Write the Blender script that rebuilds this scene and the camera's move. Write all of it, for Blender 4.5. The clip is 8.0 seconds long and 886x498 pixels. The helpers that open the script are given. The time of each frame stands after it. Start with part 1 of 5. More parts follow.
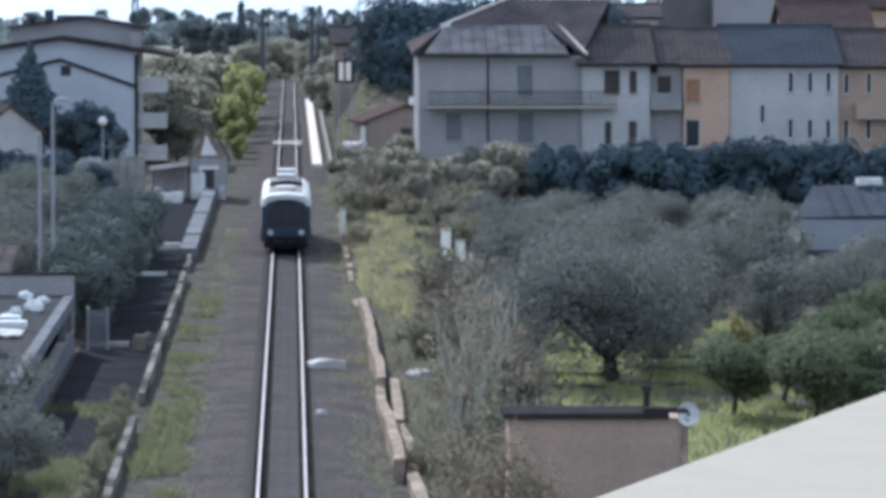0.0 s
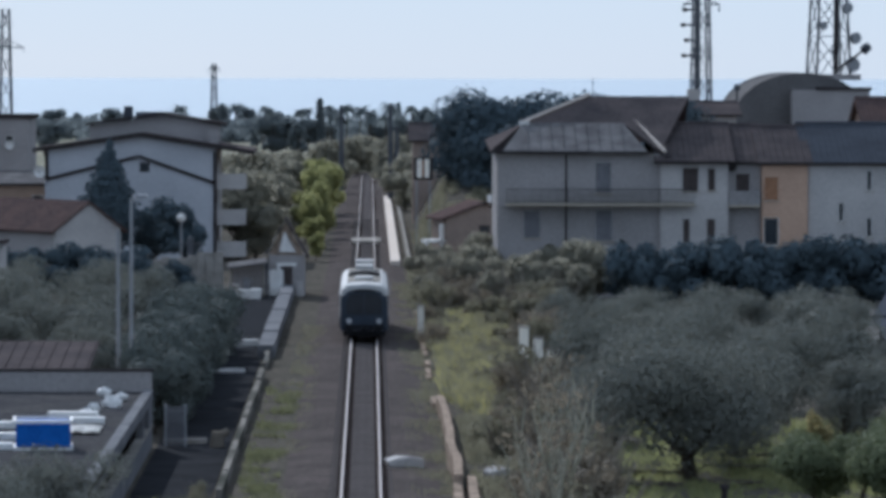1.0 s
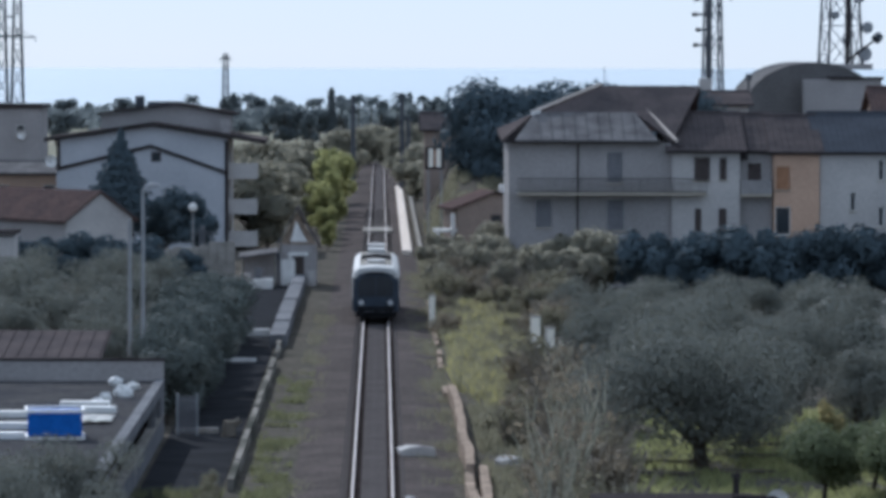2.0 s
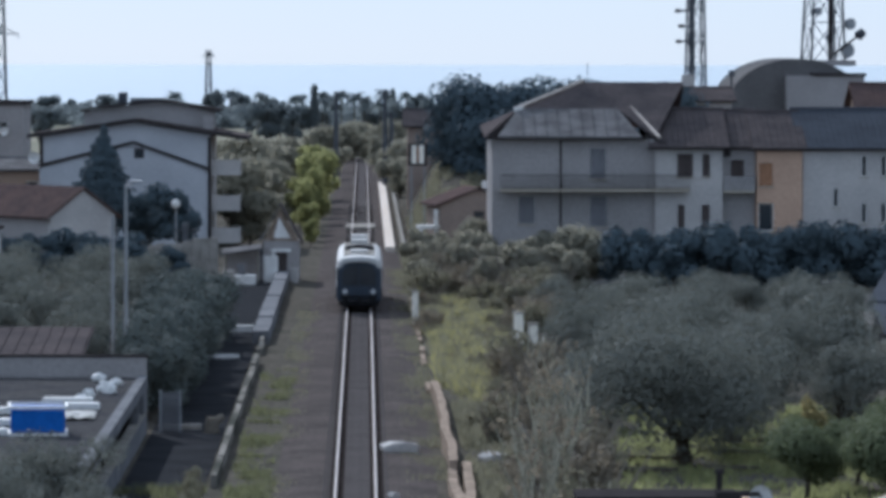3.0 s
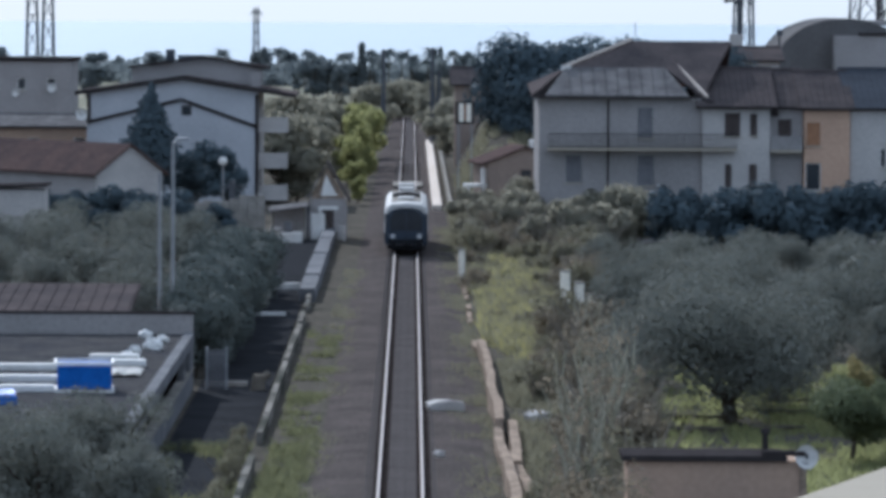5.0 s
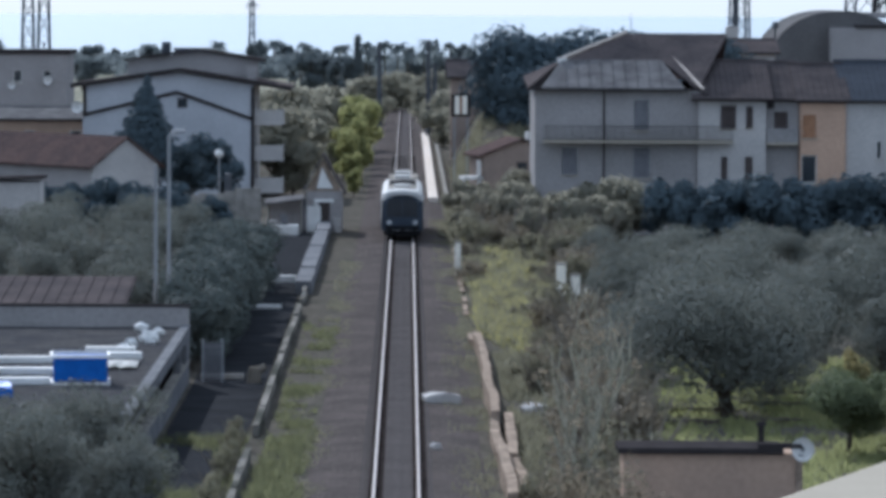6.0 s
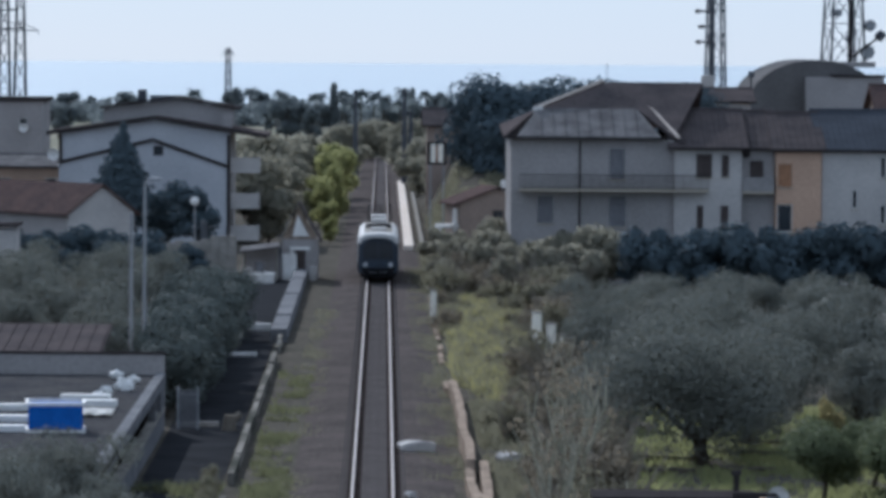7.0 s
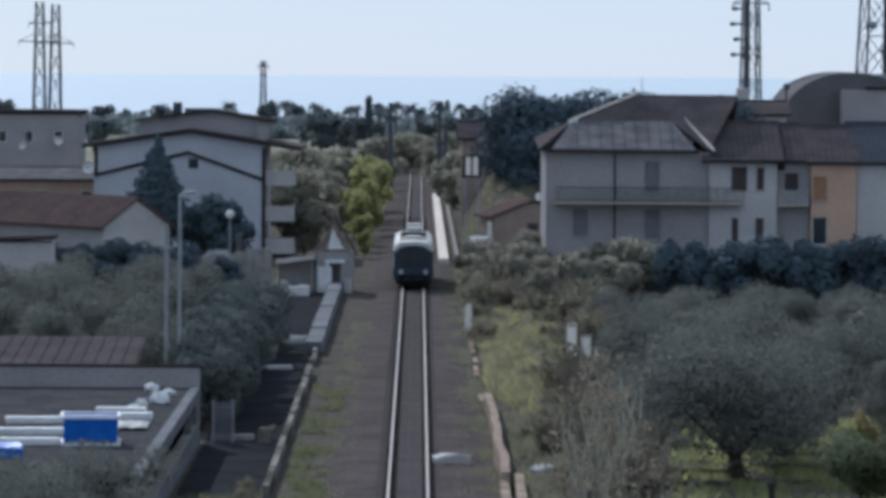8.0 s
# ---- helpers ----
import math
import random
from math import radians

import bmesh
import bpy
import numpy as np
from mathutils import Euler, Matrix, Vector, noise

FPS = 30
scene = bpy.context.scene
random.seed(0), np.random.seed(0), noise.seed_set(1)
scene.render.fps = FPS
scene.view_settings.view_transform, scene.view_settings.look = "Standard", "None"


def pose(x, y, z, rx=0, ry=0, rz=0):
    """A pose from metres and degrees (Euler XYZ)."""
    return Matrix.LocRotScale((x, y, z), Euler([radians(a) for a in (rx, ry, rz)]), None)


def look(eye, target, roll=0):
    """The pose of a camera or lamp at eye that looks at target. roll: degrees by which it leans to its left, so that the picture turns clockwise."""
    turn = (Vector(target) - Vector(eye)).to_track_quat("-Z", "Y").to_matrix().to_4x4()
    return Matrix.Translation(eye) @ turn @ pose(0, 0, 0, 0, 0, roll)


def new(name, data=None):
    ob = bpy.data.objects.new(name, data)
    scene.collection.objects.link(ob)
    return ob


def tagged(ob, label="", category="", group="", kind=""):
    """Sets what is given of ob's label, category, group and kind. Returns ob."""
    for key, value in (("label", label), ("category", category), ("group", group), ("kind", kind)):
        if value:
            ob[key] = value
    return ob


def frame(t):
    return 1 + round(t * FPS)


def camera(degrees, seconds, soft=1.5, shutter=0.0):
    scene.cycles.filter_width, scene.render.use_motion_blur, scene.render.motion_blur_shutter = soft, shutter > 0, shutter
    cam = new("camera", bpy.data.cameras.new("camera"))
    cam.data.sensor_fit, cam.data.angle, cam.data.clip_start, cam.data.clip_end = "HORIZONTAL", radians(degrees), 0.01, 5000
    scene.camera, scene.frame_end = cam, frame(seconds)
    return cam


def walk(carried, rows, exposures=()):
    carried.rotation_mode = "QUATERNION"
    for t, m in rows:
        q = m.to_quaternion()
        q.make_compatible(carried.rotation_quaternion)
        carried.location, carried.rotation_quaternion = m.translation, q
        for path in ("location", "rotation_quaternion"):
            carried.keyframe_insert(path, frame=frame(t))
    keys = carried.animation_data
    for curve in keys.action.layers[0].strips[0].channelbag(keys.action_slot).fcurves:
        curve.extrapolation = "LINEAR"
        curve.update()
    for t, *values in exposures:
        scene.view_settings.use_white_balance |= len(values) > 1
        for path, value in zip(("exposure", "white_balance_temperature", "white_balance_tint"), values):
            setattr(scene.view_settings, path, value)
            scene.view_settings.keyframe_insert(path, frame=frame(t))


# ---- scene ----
cam = camera(10.0, 8.0, soft=4.2)
EYE = (0.3, 0.0, 16.7)
# seconds, yaw, pitch, roll in degrees, and the sway of the eye in metres
ROWS = [
    (0.0, -1.7200, -3.2120, 0.000, 0.000, 0.000),
    (0.5, -1.2658, -2.4258, 0.102, 0.000, 0.016),
    (1.0, -0.8353, -2.1143, 0.107, 0.000, 0.010),
    (1.5, -0.5338, -2.3119, 0.076, 0.000, 0.000),
    (1.7, -0.5801, -2.2310, 0.080, 0.000, -0.002),
    (2.8, -0.9385, -2.2427, 0.100, 0.000, -0.015),
    (3.0, -0.8960, -2.2698, 0.078, 0.000, -0.018),
    (3.5, -1.0070, -2.5367, 0.142, 0.000, -0.019),
    (4.0, -1.0153, -2.8026, 0.139, 0.000, -0.023),
    (4.5, -0.6345, -2.5381, 0.319, 0.000, -0.027),
    (4.7, -0.3606, -2.6096, 0.302, 0.000, -0.027),
    (5.8, -0.4104, -2.8928, 0.329, 0.000, -0.026),
    (6.0, -0.4141, -2.8279, 0.288, 0.000, -0.020),
    (6.5, -0.5124, -2.4670, 0.333, 0.000, -0.013),
    (7.0, -0.6858, -2.2819, 0.422, 0.000, -0.012),
    (7.5, -0.6076, -2.0591, 0.385, 0.000, -0.010),
    (8.0, -0.2884, -2.1404, 0.389, 0.000, -0.010),
]
walk(cam, [(t, pose(EYE[0] + sx, EYE[1], EYE[2] + sz, 90 + pitch, 0, yaw) @ pose(0, 0, 0, 0, 0, roll)) for t, yaw, pitch, roll, sx, sz in ROWS],
     exposures=[(0.0, 1.14, 5020, 10), (0.5, 0.44, 5090, 10), (1.0, 0.33, 5090, 10), (1.5, 0.5, 5090, 10), (3.0, 0.48, 5090, 10), (3.5, 0.51, 5090, 10), (4.0, 0.61, 5090, 10), (4.5, 0.58, 5090, 10), (6.0, 0.66, 5090, 10), (6.5, 0.31, 5090, 10), (7.0, 0.38, 5090, 10), (7.5, 0.41, 5090, 10), (8.0, 0.35, 5090, 10)])

# ---- world and light ----
world = bpy.data.worlds.new("sky")
scene.world = world
world.use_nodes = True
wn = world.node_tree
sky = wn.nodes.new("ShaderNodeTexSky")
sky.sky_type = "NISHITA"
sky.sun_disc = False
sky.sun_elevation, sky.sun_rotation = radians(26), radians(-16)
sky.air_density, sky.dust_density, sky.ozone_density, sky.altitude = 1.0, 0.15, 3.0, 0
wn.nodes["Background"].inputs["Strength"].default_value = 0.10
haze = wn.nodes.new("ShaderNodeMix")  # an even veil of haze over the clear sky
haze.data_type, haze.blend_type = "RGBA", "MIX"
haze.inputs[0].default_value, haze.inputs[7].default_value = 0.86, (4.8, 4.95, 5.02, 1)
wn.links.new(sky.outputs["Color"], haze.inputs[6])
wn.links.new(haze.outputs[2], wn.nodes["Background"].inputs["Color"])
sun = new("sun", bpy.data.lights.new("sun", "SUN"))
sun.data.energy, sun.data.angle, sun.data.color = 4.0, radians(0.6), (1.0, 0.90, 0.77)
sun.matrix_world = look((-2.0, 7.0, 3.55), (0, 0, 0))


# ---- materials ----
def surface(name, base, rough=0.8, var=0.25, scale=2.0, fine=14.0, bump=0.3, metallic=0.0, spec=0.06, second=None, patch=0.35, each=0.0):
    """A two-scale noisy surface: base colour mottled by large stains (second) and fine grain."""
    m = bpy.data.materials.new(name)
    m.use_nodes = True
    nt = m.node_tree
    n, link = nt.nodes, nt.links.new
    bsdf = n["Principled BSDF"]
    bsdf.inputs["Roughness"].default_value = rough
    bsdf.inputs["Metallic"].default_value = metallic
    bsdf.inputs["Specular IOR Level"].default_value = 0.0 if rough >= 0.85 else spec
    co = n.new("ShaderNodeTexCoord")
    big, small = n.new("ShaderNodeTexNoise"), n.new("ShaderNodeTexNoise")
    big.inputs["Scale"].default_value, big.inputs["Detail"].default_value = scale, 5
    small.inputs["Scale"].default_value, small.inputs["Detail"].default_value = fine, 6
    for k in (big, small):
        link(co.outputs["Object"], k.inputs["Vector"])
    ramp = n.new("ShaderNodeValToRGB")
    ramp.color_ramp.elements[0].position, ramp.color_ramp.elements[1].position = 0.5 - patch / 2, 0.5 + patch / 2
    b2 = second or tuple(c * (1 - var) for c in base)
    ramp.color_ramp.elements[0].color, ramp.color_ramp.elements[1].color = (*b2, 1), (*base, 1)
    link(big.outputs["Fac"], ramp.inputs["Fac"])
    hsv = n.new("ShaderNodeHueSaturation")
    rng = n.new("ShaderNodeMapRange")
    rng.inputs["From Min"].default_value, rng.inputs["From Max"].default_value = 0.3, 0.7
    rng.inputs["To Min"].default_value, rng.inputs["To Max"].default_value = 1 - var, 1 + var
    link(small.outputs["Fac"], rng.inputs["Value"])
    value = rng.outputs["Result"]
    if each:
        info, mul, add = n.new("ShaderNodeObjectInfo"), n.new("ShaderNodeMath"), n.new("ShaderNodeMath")
        mul.operation, add.operation = "MULTIPLY_ADD", "MULTIPLY"
        mul.inputs[1].default_value, mul.inputs[2].default_value = 2 * each, 1 - each
        link(info.outputs["Random"], mul.inputs[0])
        link(mul.outputs[0], add.inputs[0])
        link(value, add.inputs[1])
        value = add.outputs[0]
    link(value, hsv.inputs["Value"])
    link(ramp.outputs["Color"], hsv.inputs["Color"])
    link(hsv.outputs["Color"], bsdf.inputs["Base Color"])
    if bump:
        bp = n.new("ShaderNodeBump")
        bp.inputs["Strength"].default_value, bp.inputs["Distance"].default_value = bump, 0.04
        link(small.outputs["Fac"], bp.inputs["Height"])
        link(bp.outputs["Normal"], bsdf.inputs["Normal"])
    return m


def leafy(name, base, second, through_light=0.35, rough=0.85, spec=0.06):
    """Leaves: colour varies leaf by leaf and clump by clump; some light comes through."""
    m = bpy.data.materials.new(name)
    m.use_nodes = True
    n, link = m.node_tree.nodes, m.node_tree.links.new
    bsdf, out = n["Principled BSDF"], n["Material Output"]
    bsdf.inputs["Roughness"].default_value, bsdf.inputs["Specular IOR Level"].default_value = rough, spec
    geo, co, tex = n.new("ShaderNodeNewGeometry"), n.new("ShaderNodeTexCoord"), n.new("ShaderNodeTexNoise")
    tex.inputs["Scale"].default_value, tex.inputs["Detail"].default_value = 1.3, 3
    link(co.outputs["Object"], tex.inputs["Vector"])
    mix = n.new("ShaderNodeMix")
    mix.data_type = "RGBA"
    mix.inputs[6].default_value, mix.inputs[7].default_value = (*base, 1), (*second, 1)
    ma = n.new("ShaderNodeMath")
    ma.operation = "MULTIPLY_ADD"
    ma.inputs[1].default_value, ma.use_clamp = 0.4, True
    link(geo.outputs["Random Per Island"], ma.inputs[0])
    sub = n.new("ShaderNodeMath")
    sub.operation = "MULTIPLY_ADD"
    sub.inputs[1].default_value, sub.inputs[2].default_value = 1.6, -0.6
    link(tex.outputs["Fac"], sub.inputs[0])
    link(sub.outputs[0], ma.inputs[2])
    link(ma.outputs[0], mix.inputs[0])
    link(mix.outputs[2], bsdf.inputs["Base Color"])
    tr, ms = n.new("ShaderNodeBsdfTranslucent"), n.new("ShaderNodeMixShader")
    link(mix.outputs[2], tr.inputs["Color"])
    ms.inputs[0].default_value = through_light
    link(bsdf.outputs[0], ms.inputs[1])
    link(tr.outputs[0], ms.inputs[2])
    link(ms.outputs[0], out.inputs["Surface"])
    return m


M = {
    "soil": surface("dry earth and weeds", (0.105, 0.093, 0.078), 0.95, 0.4, 0.25, 1.8, 0.5, second=(0.07, 0.066, 0.054)),
    "dry_field": surface("pale dry meadow", (0.26, 0.245, 0.19), 0.95, 0.25, 0.02, 0.4, 0.0, second=(0.17, 0.17, 0.13)),
    "ballast": surface("brown ballast stones", (0.098, 0.083, 0.077), 0.95, 0.45, 0.35, 7.0, 0.6, second=(0.068, 0.06, 0.055)),
    "fourfoot": surface("grey oily ballast", (0.108, 0.097, 0.094), 0.95, 0.4, 0.4, 8.0, 0.6),
    "sleeper": surface("weathered concrete sleeper", (0.11, 0.099, 0.094), 0.9, 0.25, 1.5, 12),
    "rail": surface("worn steel rail", (0.34, 0.31, 0.295), 0.6, 0.2, 1.0, 20, 0.1, 0.3, spec=0.02),
    "rust": surface("rusty rail side", (0.09, 0.05, 0.035), 0.85, 0.3, 3, 20, 0.3),
    # dark tone that paints the rail's shade onto the ballast
    "rail_shade": surface("ballast darkened for rail shade", (0.036, 0.03, 0.028), 0.95, 0.4, 0.6, 9.0, 0.8),
    "asphalt": surface("old asphalt", (0.038, 0.039, 0.042), 0.9, 0.3, 0.4, 10, 0.4),
    "concrete": surface("stained concrete", (0.34, 0.315, 0.28), 0.9, 0.25, 0.9, 8, 0.4, second=(0.17, 0.16, 0.14)),
    "pale_concrete": surface("pale plastered concrete", (0.37, 0.33, 0.265), 0.9, 0.04, 6, 60, 0.1, second=(0.35, 0.312, 0.25)),
    "tan_stone": surface("tan masonry", (0.36, 0.285, 0.22), 0.9, 0.3, 1.2, 7, 0.6, second=(0.17, 0.135, 0.105)),
    "white": surface("weathered white paint", (0.72, 0.71, 0.68), 0.7, 0.1, 1.2, 9, 0.15, second=(0.58, 0.57, 0.54)),
    "white_wall": surface("off-white render wall", (0.50, 0.475, 0.445), 0.9, 0.12, 0.35, 5, 0.2, second=(0.40, 0.38, 0.36)),
    "grey_wall": surface("greyish render wall", (0.345, 0.325, 0.315), 0.9, 0.14, 0.3, 5, 0.2, second=(0.28, 0.265, 0.255)),
    "blue_wall": surface("cool grey render wall", (0.46, 0.47, 0.49), 0.9, 0.1, 0.25, 5, 0.2, second=(0.38, 0.39, 0.41)),
    "orange_wall": surface("ochre orange render wall", (0.53, 0.37, 0.265), 0.9, 0.12, 0.4, 5, 0.2, second=(0.46, 0.32, 0.23)),
    "brown_wall": surface("brown render wall", (0.30, 0.24, 0.20), 0.9, 0.15, 0.5, 5, 0.2, second=(0.24, 0.195, 0.165)),
    "tan_wall": surface("tan plaster wall", (0.44, 0.32, 0.235), 0.9, 0.1, 0.5, 6, 0.2, second=(0.35, 0.26, 0.2)),
    "tiles": surface("red-brown clay roof tiles", (0.105, 0.074, 0.066), 0.95, 0.3, 0.6, 6, 0.6, second=(0.075, 0.058, 0.055)),
    "old_tiles": surface("grey-brown weathered roof tiles", (0.098, 0.083, 0.08), 0.9, 0.3, 0.5, 6, 0.6, second=(0.07, 0.062, 0.062)),
    "slate_roof": surface("blue-grey sheet roof", (0.074, 0.08, 0.092), 0.9, 0.2, 0.4, 5, 0.3),
    "pale_roof": surface("pale grey corrugated sheet", (0.175, 0.168, 0.165), 0.85, 0.2, 0.8, 6, 0.3, second=(0.105, 0.1, 0.1)),
    "dark_trim": surface("dark brown painted trim", (0.045, 0.04, 0.04), 0.88, 0.2, 2, 12, 0.2),
    "dark_wood": surface("dark shutter paint", (0.09, 0.075, 0.07), 0.7, 0.25, 2, 12, 0.2),
    "tan_wood": surface("brown shutter paint", (0.34, 0.19, 0.11), 0.7, 0.2, 2, 12, 0.2),
    "glass": surface("dark window glass", (0.03, 0.035, 0.042), 0.12, 0.1, 1, 4, 0.0, spec=0.5),
    "galv": surface("galvanised steel", (0.33, 0.34, 0.35), 0.55, 0.15, 2, 15, 0.1, 0.6),
    "dark_steel": surface("dark lattice steel", (0.10, 0.105, 0.115), 0.6, 0.2, 2, 15, 0.1, 0.3),
    "iron": surface("dark balcony iron", (0.05, 0.05, 0.05), 0.6, 0.2, 3, 15, 0.1, 0.4),
    "bitumen": surface("dark bitumen roofing", (0.05, 0.05, 0.054), 0.9, 0.3, 0.5, 4, 0.3, second=(0.075, 0.072, 0.07)),
    "grey_shutter": surface("faded grey shutter paint", (0.19, 0.19, 0.20), 0.8, 0.2, 2, 12, 0.2),
    "balcony_wall": surface("dull grey balcony render", (0.31, 0.295, 0.285), 0.9, 0.15, 0.6, 6, 0.2, second=(0.25, 0.24, 0.235)),
    # bright and dark patches paint broken light along the low wall
    "old_wall": surface("old concrete with painted lit patches", (0.22, 0.205, 0.18), 0.95, 0.3, 0.12, 5, 0.5, second=(0.065, 0.066, 0.056), patch=0.16),
    # paler copy of the shrub leaves, with distance haze in the colour
    "bank": leafy("grey-olive bank leaves paled for haze", (0.3, 0.285, 0.22), (0.22, 0.21, 0.165), 0.55),
    "pillar": surface("pale pinkish masonry", (0.68, 0.6, 0.52), 0.9, 0.15, 1.5, 9, 0.4, second=(0.52, 0.45, 0.38)),
    "garage_wall": surface("dark grey concrete", (0.19, 0.19, 0.195), 0.9, 0.2, 0.6, 6, 0.3, second=(0.13, 0.13, 0.135)),
    "hall": surface("grey-brown weathered vault", (0.15, 0.143, 0.14), 0.9, 0.2, 0.3, 4, 0.2, second=(0.115, 0.11, 0.108)),
    "reed": surface("pale dry stalks", (0.38, 0.345, 0.265), 0.95, 0.3, 2, 9, 0.4, second=(0.24, 0.24, 0.18)),
    "cream": surface("cream painted board", (0.82, 0.78, 0.68), 0.7, 0.06, 1.5, 9, 0.1),
    "tarp": surface("blue plastic tarpaulin", (0.03, 0.13, 0.46), 0.5, 0.15, 2, 9, 0.4, second=(0.025, 0.10, 0.36)),
    "bark": surface("grey olive bark", (0.10, 0.085, 0.07), 0.95, 0.35, 3, 14, 0.9),
    "twig": surface("pale bare stems", (0.21, 0.185, 0.15), 0.95, 0.3, 3, 14, 0.5),
    "body_dark": surface("dark blue railcar paint", (0.045, 0.056, 0.075), 0.5, 0.15, 1.5, 10, 0.05, second=(0.038, 0.047, 0.06)),
    "body_white": surface("dusty white railcar paint", (0.50, 0.49, 0.47), 0.7, 0.12, 1.2, 10, 0.05, spec=0.03, second=(0.40, 0.39, 0.37)),
    "under": surface("greasy running gear", (0.02, 0.02, 0.022), 0.8, 0.3, 3, 15, 0.3),
    "lamp_glass": surface("frosted lamp glass", (0.5, 0.5, 0.5), 0.2, 0.05, 2, 9, 0.0, spec=0.6),
    # base far paler than water: haze painted in to soften the horizon
    "water": surface("sea with haze in its colour", (0.40, 0.45, 0.50), 0.14, 0.08, 0.004, 0.02, 0.0, spec=0.5),
    "olive": leafy("olive leaves", (0.195, 0.2, 0.172), (0.122, 0.129, 0.112), 0.22),
    # dark leaf tone that puts the lane's shade into the colour
    "shade_leaf": leafy("lane tree leaves darkened for shade", (0.118, 0.132, 0.12), (0.088, 0.1, 0.095), 0.16),
    "citrus": leafy("glossy green leaves", (0.15, 0.17, 0.095), (0.085, 0.1, 0.055), 0.3),
    # needle colour lifted towards blue to carry the haze of distance
    "pine": leafy("dark pine needles blued for haze", (0.085, 0.11, 0.125), (0.07, 0.093, 0.108), 0.08),
    "bright": leafy("fresh yellow-green leaves", (0.32, 0.32, 0.14), (0.225, 0.23, 0.1), 0.6),
    "dull": leafy("dull green-grey shrub leaves", (0.225, 0.21, 0.145), (0.15, 0.142, 0.102), 0.42),
    "scrub": leafy("brown-grey scrub leaves", (0.24, 0.205, 0.15), (0.15, 0.13, 0.095), 0.35),
    # haze is put into this leaf colour: paler and bluer than foliage
    "far_leaf": leafy("distant leaves paled for haze", (0.17, 0.19, 0.19), (0.13, 0.15, 0.158), 0.5),
    "yellow": leafy("yellowing leaves", (0.38, 0.33, 0.16), (0.25, 0.22, 0.11), 0.4),
    "lush": leafy("bright green grass blades", (0.30, 0.31, 0.14), (0.19, 0.2, 0.09), 0.5),
    "grass": leafy("green grass blades", (0.185, 0.19, 0.1), (0.11, 0.113, 0.065), 0.4),
    "dry_grass": leafy("yellow-green grass blades", (0.42, 0.39, 0.17), (0.25, 0.235, 0.11), 0.45),
    "weeds": leafy("grey-brown weeds", (0.25, 0.235, 0.165), (0.155, 0.15, 0.1), 0.35),
}


# ---- building helpers ----
def box(bm, x0, x1, y0, y1, z0, z1, m=None):
    vs = [bm.verts.new((x, y, z)) for x in (x0, x1) for y in (y0, y1) for z in (z0, z1)]
    for f in ((0, 1, 3, 2), (4, 6, 7, 5), (0, 4, 5, 1), (2, 3, 7, 6), (0, 2, 6, 4), (1, 5, 7, 3)):
        bm.faces.new([vs[i] for i in f])
    if m:
        bmesh.ops.transform(bm, matrix=m, verts=vs)
    return bm


def bx(*a, m=None, bevel=0.0):
    bm = box(bmesh.new(), *a, m=m)
    if bevel:
        bmesh.ops.bevel(bm, geom=bm.edges[:], offset=bevel, segments=2, affect="EDGES", profile=0.6)
    return bm


def tube(bm, p, q, r0, r1=None, n=8):
    """A tapered round bar from p to q."""
    p, q = Vector(p), Vector(q)
    r1 = r0 if r1 is None else r1
    d = (q - p).normalized()
    u = d.orthogonal().normalized()
    v = d.cross(u)
    rings = []
    for c, r in ((p, r0), (q, r1)):
        rings.append([bm.verts.new(c + (u * math.cos(2 * math.pi * i / n) + v * math.sin(2 * math.pi * i / n)) * r) for i in range(n)])
    for i in range(n):
        bm.faces.new((rings[0][i], rings[0][(i + 1) % n], rings[1][(i + 1) % n], rings[1][i]))
    bm.faces.new(rings[0][::-1])
    bm.faces.new(rings[1])
    return bm


def prism(bm, outline, y0, y1):
    """An outline of (x, z) drawn out from y0 to y1."""
    a = [bm.verts.new((x, y0, z)) for x, z in outline]
    b = [bm.verts.new((x, y1, z)) for x, z in outline]
    k = len(outline)
    for i in range(k):
        bm.faces.new((a[i], a[(i + 1) % k], b[(i + 1) % k], b[i]))
    bm.faces.new(a[::-1])
    bm.faces.new(b)
    bmesh.ops.recalc_face_normals(bm, faces=bm.faces[:])
    return bm


def slab(bm, corners, thick):
    """A sheet through corners (top face, in order) with thickness downwards."""
    top = [bm.verts.new(c) for c in corners]
    low = [bm.verts.new((c[0], c[1], c[2] - thick)) for c in corners]
    k = len(corners)
    bm.faces.new(top)
    bm.faces.new(low[::-1])
    for i in range(k):
        bm.faces.new((top[i], low[i], low[(i + 1) % k], top[(i + 1) % k]))
    bmesh.ops.recalc_face_normals(bm, faces=bm.faces[:])
    return bm


def mesh_of(name, bm, material):
    me = bpy.data.meshes.new(name)
    bm.to_mesh(me)
    bm.free()
    me.materials.append(M[material])
    return me


def part(name, bm, material, parent, label=""):
    ob = new(name, mesh_of(name, bm, material))
    ob.parent = parent
    return tagged(ob, label)


def share(name, me, parent, m=None, label=""):
    ob = new(name, me)
    ob.parent = parent
    if m:
        ob.matrix_basis = m
    return tagged(ob, label)


def thing(name, x, y, z=0.0, rz=0.0, label="", category="", group="", kind=""):
    ob = new(name)
    ob.matrix_basis = pose(x, y, z, 0, 0, rz)
    return tagged(ob, label, category, group, kind)


def solid(name, bm, material, label, category, x=0, y=0, z=0, rz=0, group="", kind=""):
    ob = new(name, mesh_of(name, bm, material))
    ob.matrix_basis = pose(x, y, z, 0, 0, rz)
    return tagged(ob, label, category, group, kind)


